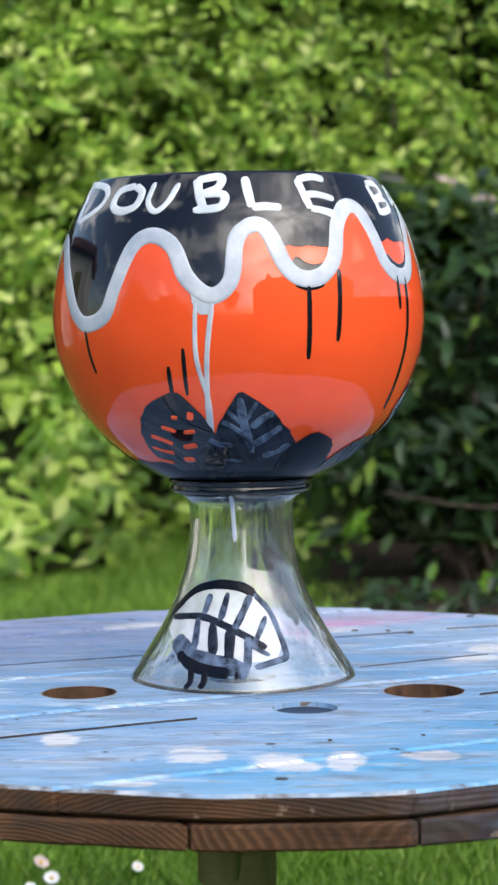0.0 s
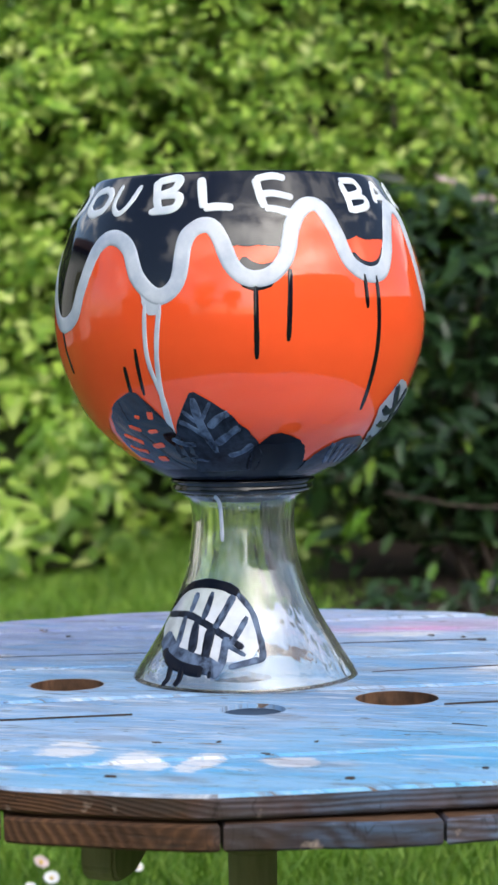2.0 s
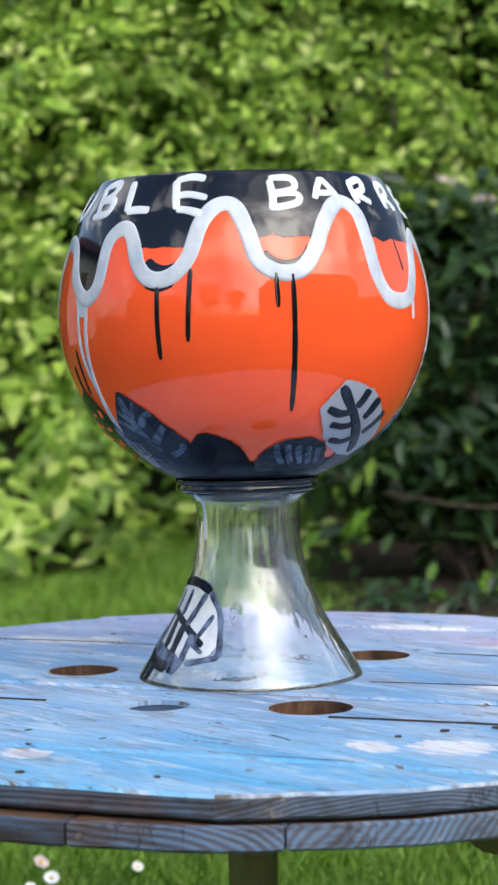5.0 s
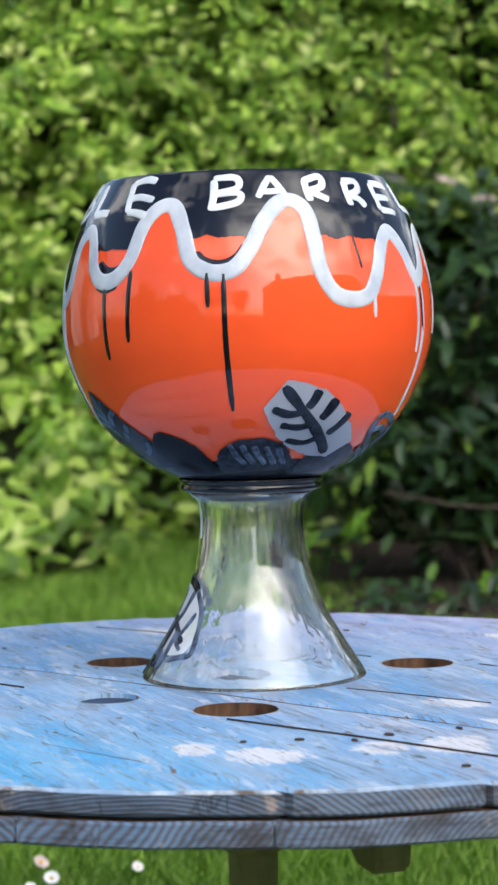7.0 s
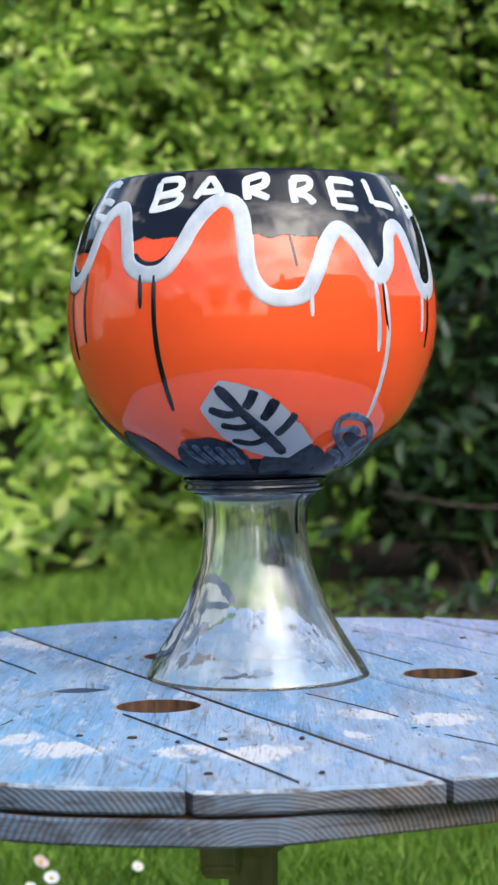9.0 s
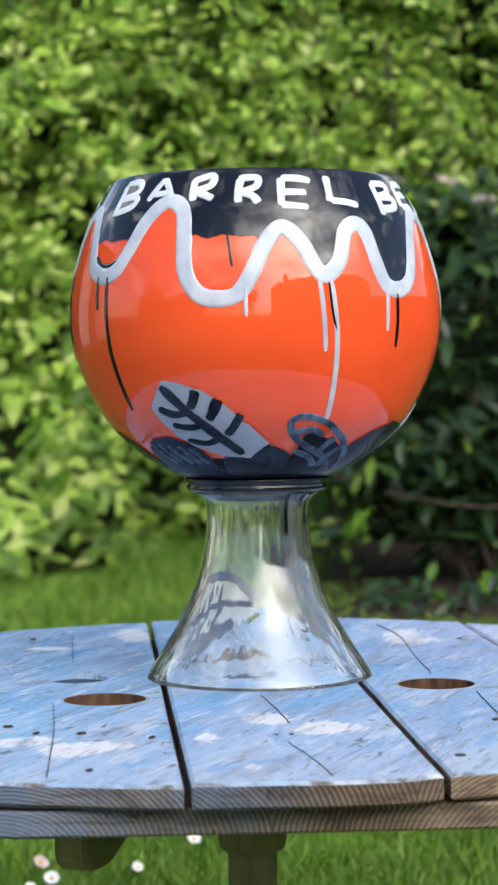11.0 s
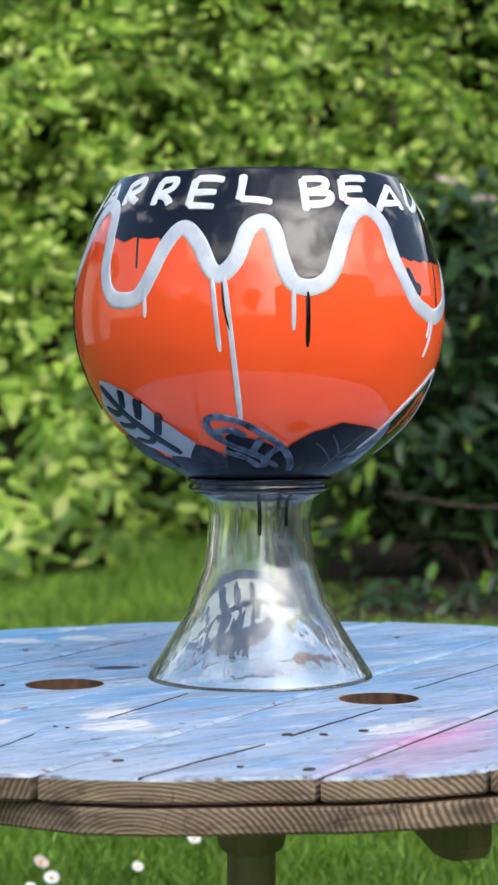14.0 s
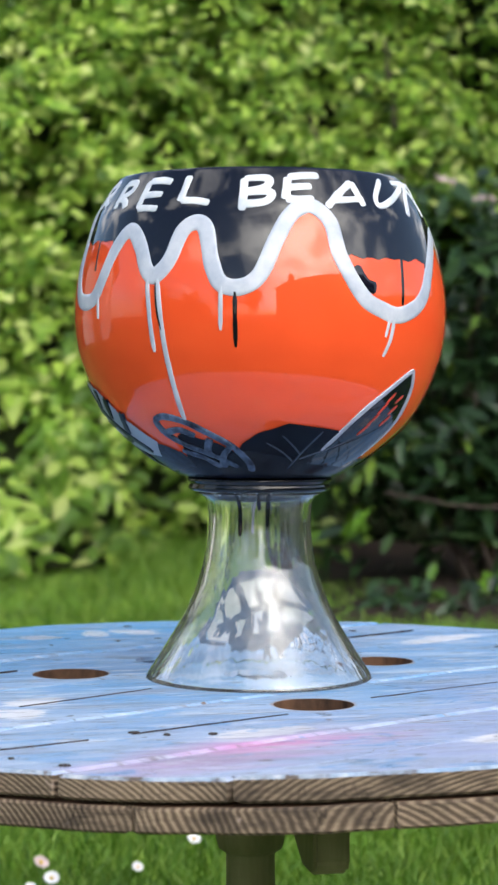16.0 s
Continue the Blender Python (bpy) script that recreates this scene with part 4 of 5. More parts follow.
        piece("split", mesh_of("split", v, f, NAIL, False), root, "dark split along the grain")
    # post, collar and the cross of bearers beneath
    prof = [(0.0, -T_ALL - 0.0005), (0.028, -T_ALL - 0.0005), (0.029, -T_ALL - 0.003), (0.029, -T_ALL - 0.098), (0.027, -T_ALL - 0.106), (0.0215, -T_ALL - 0.110)]
    vv, ff = revolve(prof, 40)
    piece("collar", mesh_of("collar", vv, ff, POST_MAT), root, "round timber collar under the top")
    vv, ff = revolve([(0.0205, -T_ALL - 0.018), (0.0205, -0.30), (0.0205, -Z0 - 0.02), (0.0, -Z0 - 0.02)], 40)
    piece("post", mesh_of("post", vv, ff, POST_MAT), root, "stained round timber post standing in the lawn")
    for ang in (-3.5, 85.0, 176.0, -94.5):
        prof = [(0.029, -0.001), (0.310, -0.001), (0.310, -0.050), (0.306, -0.058), (0.297, -0.061), (0.272, -0.061), (0.178, -0.016), (0.029, -0.016)]
        v = [(x, y, -T_ALL + z) for y in (-0.013, 0.013) for x, z in prof]
        n = len(prof)
        f = [tuple(range(n)), tuple(range(2 * n - 1, n - 1, -1))] + [(i + n, (i + 1) % n + n, (i + 1) % n, i) for i in range(n)]
        bm = bmesh.new()
        me2 = mesh_of("bearer", v, f, POST_MAT, False)
        bm.from_mesh(me2)
        bmesh.ops.bevel(bm, geom=bm.edges[:], offset=0.0025, segments=2, affect="EDGES")
        bm.to_mesh(me2)
        bm.free()
        ob = piece("bearer", me2, root, "timber bearer with a shaped end")
        ob.rotation_euler = (0, 0, radians(ang))
    return root


# ---- the painted goblet ----
BOWL = [(0.0, 0.1675), (0.030, 0.1676), (0.0600, 0.1684), (0.0707, 0.1722), (0.0943, 0.1872), (0.1225, 0.2125), (0.139, 0.2390), (0.1493, 0.2650),
        (0.1535, 0.2850), (0.1545, 0.3025), (0.1535, 0.3210), (0.1490, 0.3447), (0.1386, 0.3776), (0.1270, 0.3990), (0.1195, 0.4112)]
FOOT = [(0.0948, 0.0008), (0.0915, 0.0070), (0.0775, 0.0285), (0.0610, 0.0570), (0.0485, 0.0905), (0.0443, 0.1140), (0.0430, 0.1330), (0.0448, 0.1480), (0.0520, 0.1545)]
BOWL_LINE = np.array(catmull(BOWL, 10))
FOOT_LINE = np.array(catmull(FOOT, 10))


def on_line(line, z):
    """Radius, and the normal's parts outwards and upwards, at the height z."""
    zs = line[:, 1]
    r = float(np.interp(z, zs, line[:, 0]))
    dr = float(np.interp(z + 0.0015, zs, line[:, 0]) - np.interp(z - 0.0015, zs, line[:, 0]))
    n = math.hypot(0.003, dr)
    return r, 0.003 / n, -dr / n


def on_glass(line, phi, z, lift):
    r, no, nz = on_line(line, z)
    a = radians(phi)
    return Vector(((r + no * lift) * math.cos(a), (r + no * lift) * math.sin(a), z + nz * lift)), Vector((no * math.cos(a), no * math.sin(a), nz))


def stroke_mesh(name, pts, width, mat, line=BOWL_LINE, lift=0.0006, high=0.0012, per=6, taper=0.0, jitter=0.06):
    """A brush stroke along points (angle, height) that lies on the glass, thicker in its middle."""
    c = catmull(pts, per) if len(pts) > 2 else [np.array(pts[0]) + (np.array(pts[1]) - np.array(pts[0])) * k / per for k in range(per + 1)]
    P = [on_glass(line, q[0], q[1], 0.0) for q in c]
    n = len(P)
    # round ends
    verts, faces = [], []
    across = (-1.0, -0.95, -0.6, 0.0, 0.6, 0.95, 1.0)
    cols = len(across)
    for i in range(n):
        d = (P[min(i + 1, n - 1)][0] - P[max(i - 1, 0)][0])
        d.normalize()
        nr = P[i][1]
        s = nr.cross(d).normalized()
        w = width / 2 * (1 - taper * i / (n - 1)) * (1 + jitter * noise.noise(P[i][0] * 90))
        if i in (0, n - 1):
            w *= 0.55
        for k in range(cols):
            u = across[k]
            h = 0.0 if abs(u) > 0.99 else lift + high * (1 - abs(u) ** 3)
            verts.append(P[i][0] + s * (u * w) + nr * h)
    for i in range(n - 1):
        for k in range(cols - 1):
            a = i * cols + k
            faces.append((a, a + cols, a + cols + 1, a + 1))
    return mesh_of(name, verts, faces, mat)


def patch_mesh(name, axis, widths, mat, line=BOWL_LINE, lift=0.0005, rows=22, cols=9):
    """A painted leaf: an axis (angle, height) and its half widths in metres."""
    c = catmull(axis, 12)
    n = rows
    verts, faces = [], []
    for i in range(n + 1):
        u = i / n * (len(c) - 1)
        k = min(int(u), len(c) - 2)
        q = c[k] + (c[k + 1] - c[k]) * (u - k)
        q2 = c[min(k + 1, len(c) - 1)] - c[max(k, 0)]
        r = on_line(line, q[1])[0]
        _, no, nz = on_line(line, q[1])
        ds, dz = q2[0] * math.pi / 180 * r, q2[1] / max(0.25, no)
        ln = math.hypot(ds, dz)
        w = float(np.interp(i / n, np.linspace(0, 1, len(widths)), widths)) * (1 + 0.07 * noise.noise((i * 0.6, q[0], 0)))
        for j in range(cols):
            e = (-1 + 2 * j / (cols - 1)) * w
            z = min(0.41, max(0.1725 if line is BOWL_LINE else 0.002, q[1] + e * ds / ln * max(0.25, no)))
            verts.append(on_glass(line, q[0] - e * dz / ln / r * 180 / math.pi, z, lift)[0])
    for i in range(n):
        for j in range(cols - 1):
            a = i * cols + j
            faces.append((a, a + 1, a + cols + 1, a + cols))
    return mesh_of(name, verts, faces, mat)


# the white icing line: angle and height of its turns
WAVE = [(-176, 0.352), (-170, 0.364), (-163, 0.360), (-153, 0.332), (-146, 0.304), (-140, 0.2958), (-132, 0.3034), (-128.3, 0.325), (-123.3, 0.3553), (-116.7, 0.3634),
        (-109.5, 0.3541), (-104.6, 0.330), (-97.6, 0.3157), (-91.8, 0.327), (-90.2, 0.3572), (-86.8, 0.368), (-82.4, 0.3692), (-79.2, 0.359), (-76.0, 0.3394),
        (-71.4, 0.3286), (-65.1, 0.3298), (-59.8, 0.3438), (-56.4, 0.3705), (-51.5, 0.3842), (-46.0, 0.3836), (-42.0, 0.365), (-39.0, 0.342), (-34.5, 0.3330),
        (-29.5, 0.3310), (-25.0, 0.3358), (-20.8, 0.3507), (-16.7, 0.3703), (-11.4, 0.3849), (-6.7, 0.387), (-2.6, 0.3786), (-1.2, 0.3585), (0.0, 0.3322),
        (4.0, 0.3142)]
WAVE += [(10.0, 0.3095), (16.0, 0.3135), (20.0, 0.330), (23.5, 0.350), (27.5, 0.363), (31.0, 0.363), (35.5, 0.3500), (38.8, 0.333), (42.0, 0.3275),
        (46.5, 0.3390), (49.8, 0.3617), (54.2, 0.3683), (57.6, 0.3617), (60.2, 0.3354), (63.2, 0.3203), (68.9, 0.3178), (74.2, 0.3272), (78.9, 0.3538),
        (84.0, 0.3745), (90.5, 0.3813), (96.5, 0.3690), (98.6, 0.3420), (105, 0.3125), (112, 0.3020), (119.7, 0.2985), (130, 0.3105), (138, 0.338), (144, 0.3535),
        (151, 0.366), (158, 0.367), (166, 0.345), (175, 0.331), (184, 0.352)]


def goblet():
    root = tagged(new("painted_goblet"), "giant glass goblet painted orange and black with white icing drips", "goblet")
    # bowl wall, closed inside
    outer = [tuple(q) for q in BOWL_LINE]
    inner = [(max(0.0, r - 0.004), z + (0.004 if z < 0.2 else 0.0)) for r, z in outer[::-1]]
    vv, ff = revolve(outer + [(outer[-1][0] - 0.001, outer[-1][1] + 0.0012), (outer[-1][0] - 0.003, outer[-1][1] + 0.0012)] + inner, 160)
    low = [1 if max(vv[k][2] for k in q) < 0.1765 else 0 for q in ff]
    bowl = piece("bowl", mesh_of("bowl", vv, ff, [ORANGE, NAVY], True, low), root, "glossy orange painted glass bowl")
    # black coat above the icing line; some hollows of the line stay orange
    wz = np.array([(q[0], q[1]) for q in catmull(WAVE, 6)])
    order = np.argsort(wz[:, 0])
    wz = wz[order]
    fill = [(-80, -57, 0.353), (-42, -22, 0.359), (-3, 22, 0.358), (98, 135, 0.342)]
    n, m = 720, 14
    v, f = [], []
    for i in range(n):
        p = -180 + 360 * i / n
        z0 = float(np.interp(p if p > -176 else p + 360, wz[:, 0], wz[:, 1]))
        for a, b, level in fill:
            if a < p < b:
                z0 = max(z0, level + 0.003 * noise.noise((p * 0.22, level * 50, 0)) + 0.0012 * noise.noise((p * 1.1, 0, 0)))
        for k in range(m - 2):
            v.append(on_glass(BOWL_LINE, p, z0 + (0.4110 - z0) * k / (m - 3), 0.0004)[0])
        for r, z in ((0.1188, 0.4129), (0.1150, 0.4129)):
            v.append((r * math.cos(radians(p)), r * math.sin(radians(p)), z))
    for i in range(n):
        j = (i + 1) % n
        for k in range(m - 1):
            f.append((i * m + k, j * m + k, j * m + k + 1, i * m + k + 1))
    piece("black_coat", mesh_of("black_coat", v, f, BLACK), bowl, "glossy black paint round the rim")
    # dark band round the foot of the bowl
    v, f, m = [], [], 8
    for i in range(360):
        p = i - 180
        top = 0.1855 + 0.003 * noise.noise((p * 0.06, 2.0, 0)) + 0.0015 * noise.noise((p * 0.3, 7.0, 0))
        for k in range(m):
            v.append(on_glass(BOWL_LINE, p, 0.1678 + (top - 0.1678) * k / (m - 1), 0.0004)[0])
    for i in range(360):
        j = (i + 1) % 360
        for k in range(m - 1):
            f.append((i * m + k, j * m + k, j * m + k + 1, i * m + k + 1))
    piece("dark_band", mesh_of("dark_band", v, f, NAVY), bowl, "blue-black painted band")
    # black crescents and runs in the hollows
    for pts, w in (([(-73.5, 0.342), (-70, 0.3355), (-66, 0.3335), (-62, 0.3375), (-59.5, 0.346)], 0.011), ([(-38, 0.346), (-34.5, 0.3385), (-29.5, 0.3360), (-25, 0.3405), (-21.5, 0.352)], 0.010),
                   ([(12.5, 0.360), (13.5, 0.345), (14.2, 0.334)], 0.0022), ([(122, 0.345), (121, 0.322), (120.5, 0.306)], 0.003), ([(103, 0.335), (106, 0.322), (110, 0.318)], 0.010)):
        piece("black_run", stroke_mesh("black_run", pts, w, BLACK, high=0.0001, lift=0.0002), bowl, "run of black paint")
    piece("icing_line", stroke_mesh("icing_line", WAVE, 0.0132, WHITE, per=7, lift=0.0004, high=0.0002), bowl, "wavy white icing line")
    for pts, w in (([(-141.2, 0.291), (-140.8, 0.275), (-139.9, 0.257)], 0.0026), ([(-111.3, 0.2624), (-111.5, 0.240)], 0.0034), ([(-106.1, 0.2761), (-106.4, 0.240)], 0.0034),
                   ([(-69, 0.322), (-69, 0.295), (-68.9, 0.2667)], 0.0040), ([(-58.7, 0.3351), (-59.2, 0.31), (-59.7, 0.2798)], 0.0040), ([(-33.8, 0.331), (-33.4, 0.3047)], 0.0036),
                   ([(-28.9, 0.330), (-28.5, 0.2731), (-27.7, 0.225)], 0.0042), ([(67.1, 0.314), (67.3, 0.2721)], 0.0036), ([(42.6, 0.322), (43.4, 0.30), (44.8, 0.285)], 0.002)):
        piece("black_drip", stroke_mesh("black_drip", pts, w, BLACK, lift=0.0005, high=0.0003, jitter=0.12), bowl, "thin run of black paint")
    piece("black_foot", stroke_mesh("black_foot", [(-73, 0.3260), (-68.8, 0.3225), (-64, 0.3260)], 0.008, BLACK, high=0.0001, lift=0.0002), bowl)
    for pts, w in (([(-102.0, 0.310), (-102.2, 0.267), (-99.6, 0.232), (-100.8, 0.199)], 0.0038), ([(-97.1, 0.310), (-99.0, 0.2715), (-99.9, 0.241), (-100.6, 0.215)], 0.0042),
                   ([(18.0, 0.318), (18.2, 0.2958)], 0.0034), ([(39.6, 0.325), (40.6, 0.30), (41.6, 0.2688)], 0.0038), ([(43.1, 0.325), (44.8, 0.2881), (45.9, 0.25), (46.6, 0.2146)], 0.0042),
                   ([(63.0, 0.318), (63.0, 0.2849)], 0.0036), ([(116.8, 0.296), (116.0, 0.28), (114.0, 0.2657)], 0.0032), ([(115.1, 0.296), (113.9, 0.281)], 0.0026)):
        piece("white_drip", stroke_mesh("white_drip", pts, w, WHITE, lift=0.0005, high=0.0003, jitter=0.12), bowl, "thin run of white paint")
    piece("white_web", patch_mesh("white_web", [(-98.5, 0.3220), (-99.5, 0.311), (-99.6, 0.3015)], [0.0135, 0.0125, 0.0095, 0.0065, 0.0030], WHITE, lift=0.0005), bowl)
    # lettering round the rim
    def letter(ch, width, *runs):
        bm = bmesh.new()
        for pts in runs:
            bm.from_mesh(stroke_mesh("letter", pts, width, LETTER, per=7, lift=0.0005, high=0.0002, jitter=0.16))
        part("letter", bm, LETTER, bowl, "white brush letter " + ch)

    letter("D", 0.0064, [(-165.0, 0.4093), (-160.0, 0.3938), (-156.7, 0.3777)], [(-167.2, 0.4106), (-146.4, 0.4044), (-144.0, 0.3899), (-156.2, 0.3767)])
    letter("O", 0.0073, [(-128.9, 0.4037), (-136.1, 0.4002), (-136.8, 0.3894), (-131.8, 0.3837), (-125.9, 0.387), (-125.0, 0.3978), (-128.9, 0.4037)])
    letter("U", 0.0050, [(-120.5, 0.4054), (-121.0, 0.3901), (-117.3, 0.382), (-113.5, 0.3884), (-110.6, 0.4039)])
    letter("B", 0.0073, [(-103.9, 0.4066), (-102.5, 0.3942), (-100.6, 0.3829)], [(-103.9, 0.4057), (-95.6, 0.4079), (-96.2, 0.3993), (-102.1, 0.3942)], [(-102.1, 0.3942), (-94.3, 0.3937), (-95.1, 0.3839), (-103.9, 0.3817)])
    letter("L", 0.0071, [(-86.8, 0.4076), (-85.7, 0.3934), (-84.8, 0.3831)], [(-84.8, 0.3831), (-80.4, 0.3839), (-75.2, 0.383)])
    letter("E", 0.0068, [(-67.4, 0.4059), (-66.0, 0.3914), (-65.0, 0.3824)], [(-67.4, 0.4055), (-61.2, 0.4081), (-56.2, 0.4061)], [(-65.8, 0.3932), (-61.3, 0.3939), (-54.9, 0.3906)], [(-65.0, 0.3824), (-61.0, 0.3812), (-56.1, 0.3778)])
    letter("B", 0.0062, [(-33.3, 0.4042), (-32.8, 0.3916), (-33.4, 0.3794)], [(-33.5, 0.4056), (-25.6, 0.4055), (-24.8, 0.3975), (-32.9, 0.3926)], [(-32.9, 0.3926), (-24.3, 0.3928), (-24.9, 0.3856), (-33.2, 0.3812)])
    letter("A", 0.0059, [(-18.0, 0.3889), (-15.6, 0.3989), (-13.3, 0.4066)], [(-13.3, 0.4066), (-10.6, 0.3985), (-8.5, 0.3901)], [(-17.1, 0.3939), (-13.2, 0.3941), (-9.5, 0.3947)])
    letter("R", 0.0066, [(-0.6, 0.4036), (-0.6, 0.3953), (0.1, 0.3865)], [(-1.4, 0.4027), (5.8, 0.4068), (5.7, 0.3989), (-0.4, 0.3943)], [(0.7, 0.3943), (3.9, 0.391), (7.0, 0.3878)])
    letter("R", 0.0066, [(16.2, 0.4038), (15.4, 0.3935), (15.6, 0.3839)], [(15.5, 0.4038), (21.9, 0.4041), (21.5, 0.3971), (15.9, 0.3922)], [(16.9, 0.3917), (20.3, 0.3891), (22.2, 0.3837)])
    letter("E", 0.0064, [(30.4, 0.4039), (29.9, 0.3922), (29.6, 0.3815)], [(30.4, 0.4039), (36.8, 0.4037), (41.1, 0.4019)], [(29.9, 0.3922), (34.2, 0.3926), (38.8, 0.3922)], [(29.6, 0.382), (33.9, 0.3815), (38.6, 0.3806)])
    letter("L", 0.0064, [(47.8, 0.4062), (47.3, 0.3944), (46.7, 0.3854)], [(47.0, 0.3863), (52.8, 0.3854), (57.5, 0.3833)])
    letter("B", 0.0068, [(68.6, 0.4029), (68.6, 0.3899), (68.4, 0.3767)], [(68.6, 0.4029), (76.8, 0.4029), (76.1, 0.3959), (69.1, 0.3922)], [(69.0, 0.3913), (77.6, 0.3918), (76.1, 0.3843), (68.6, 0.3817)])
    letter("E", 0.0068, [(84.0, 0.404), (83.2, 0.3951), (82.5, 0.3858)], [(84.0, 0.404), (89.4, 0.4056), (95.7, 0.406)], [(83.5, 0.3956), (87.9, 0.3965), (92.2, 0.3971)], [(82.5, 0.3862), (87.2, 0.3862), (92.2, 0.3869)])
    letter("A", 0.0064, [(96.2, 0.3805), (101.2, 0.3909), (108.4, 0.4024)], [(108.4, 0.4024), (109.5, 0.3924), (110.6, 0.3828)], [(98.2, 0.3863), (104.1, 0.3873), (111.3, 0.389)])
    letter("U", 0.0057, [(124.6, 0.4071), (117.4, 0.3906), (120.1, 0.3851), (140.5, 0.4053)])
    letter("T", 0.0062, [(144.6, 0.406), (136.6, 0.3912), (132.6, 0.3785)], [(131.5, 0.4056), (146.9, 0.4065), (156.2, 0.4033)])
    letter("Y", 0.0064, [(148, 0.381), (148, 0.394)], [(142, 0.409), (145, 0.4015), (148, 0.394)], [(155, 0.409), (151.5, 0.4015), (148, 0.394)])
    # painted leaves on the lower bowl
    def leaf(axis, widths, mat, label, lift=0.0009):
        return piece("painted_leaf", patch_mesh("painted_leaf", axis, widths, mat, lift=lift), bowl, label)

    def lines(par, name, runs, w, mat, lift=0.0018, line=BOWL_LINE, label=""):
        for pts in runs:
            piece(name, stroke_mesh(name, pts, w, mat, line, lift=lift * 0.7, high=0.0001, per=5, jitter=0.25), par, label)

    def brush(par, name, w, mat, *pts, line=BOWL_LINE, lift=0.0018):
        piece(name, stroke_mesh(name, list(pts), w, mat, line, lift=lift * 0.7, high=0.0001, per=6, jitter=0.3), par)
        if line is FOOT_LINE:
            # the same run as it shows from inside the glass
            piece(name, stroke_mesh(name, list(pts), w * 1.1, SUNK, line, lift=0.00012, high=0.0001, per=6, jitter=0.3), par)

    lf = leaf([(-112, 0.1790), (-114, 0.205), (-110.5, 0.2425)], [0.018, 0.030, 0.035, 0.0345, 0.031, 0.022, 0.003], BLACK, "black painted leaf with orange slots")
    brush(lf, "slot", 0.0039, ORANGE, (-119.1, 0.2152), (-114.0, 0.2116))
    brush(lf, "slot", 0.0055, ORANGE, (-126.0, 0.2077), (-122.1, 0.205), (-118.0, 0.2013))
    brush(lf, "slot", 0.0049, ORANGE, (-129.7, 0.1981), (-125.5, 0.1954), (-120.2, 0.1936))
    brush(lf, "slot", 0.0044, ORANGE, (-133.5, 0.1873), (-124.6, 0.1852))
    brush(lf, "slot", 0.0049, ORANGE, (-106.5, 0.227), (-107.1, 0.2208))
    brush(lf, "slot", 0.0042, ORANGE, (-110.9, 0.2107), (-106.3, 0.2117))
    brush(lf, "slot", 0.0065, ORANGE, (-113.7, 0.1985), (-107.4, 0.2005))
    brush(lf, "slot", 0.0065, ORANGE, (-117.3, 0.1879), (-111.6, 0.1885))
    brush(lf, "slot", 0.0042, ORANGE, (-113.8, 0.223), (-111.6, 0.2221))
    lf = leaf([(-83, 0.1780), (-86, 0.208), (-89.5, 0.2420)], [0.024, 0.033, 0.0345, 0.031, 0.024, 0.014, 0.002], NAVY_LEAF, "blue-black painted leaf with slate veins")
    brush(lf, "vein", 0.0066, BRUSHED, (-89.6, 0.2377), (-88.3, 0.2172), (-84.6, 0.1939))
    brush(lf, "vein", 0.0031, BRUSHED, (-83.9, 0.2344), (-87.7, 0.2195))
    brush(lf, "vein", 0.0067, BRUSHED, (-78.0, 0.2257), (-81.7, 0.2215), (-85.4, 0.2144))
    brush(lf, "vein", 0.0067, BRUSHED, (-74.5, 0.2143), (-78.4, 0.2086), (-84.0, 0.2005))
    brush(lf, "vein", 0.0058, BRUSHED, (-69.3, 0.2007), (-73.5, 0.1944), (-79.5, 0.1909))
    brush(lf, "vein", 0.0050, BRUSHED, (-95.8, 0.2192), (-92.3, 0.2151), (-87.2, 0.2071))
    brush(lf, "vein", 0.0034, BRUSHED, (-93.8, 0.2277), (-89.7, 0.2182))
    brush(lf, "vein", 0.0055, BRUSHED, (-101.9, 0.2056), (-98.3, 0.2014), (-92.8, 0.2003))
    brush(lf, "vein", 0.0031, BRUSHED, (-96.6, 0.1885), (-89.1, 0.1869))
    leaf([(-56, 0.1765), (-58, 0.193), (-60.5, 0.2085)], [0.022, 0.0235, 0.023, 0.018, 0.004], NAVY, "blue-black painted dome leaf")
    lf = leaf([(-20, 0.1765), (-21, 0.191), (-22, 0.2030)], [0.027, 0.030, 0.029, 0.024, 0.010], NAVY_LEAF, "blue-black painted leaf with slate streaks")
    lines(lf, "vein", [[(-31 + 5.2 * k, 0.199 - 0.0008 * k), (-29 + 5.2 * k, 0.190), (-25 + 5 * k, 0.182)] for k in range(5)], 0.0052, BRUSHED)
    lf = leaf([(-13.8, 0.2376), (-4.1, 0.2222), (6.9, 0.2057), (21.7, 0.1927)], [0.015, 0.0225, 0.0270, 0.0280, 0.0255, 0.0205, 0.012], SILVER, "silver-grey painted leaf with dark veins", 0.0012)
    brush(lf, "vein", 0.0084, NAVY_LEAF, (-11.0, 0.2436), (-4.0, 0.2253), (4.5, 0.2072), (14.2, 0.1903), lift=0.0024)
    brush(lf, "vein", 0.0067, NAVY_LEAF, (-14.4, 0.2262), (-8.9, 0.222), (-3.7, 0.2231), lift=0.0024)
    brush(lf, "vein", 0.0067, NAVY_LEAF, (-11.1, 0.2136), (-4.1, 0.2116), (2.4, 0.2149), lift=0.0024)
    brush(lf, "vein", 0.0065, NAVY_LEAF, (-8.0, 0.2017), (0.5, 0.1992), (7.7, 0.2048), lift=0.0024)
    brush(lf, "vein", 0.0084, NAVY_LEAF, (1.0, 0.2404), (-0.3, 0.2326), (-2.1, 0.2266), lift=0.0024)
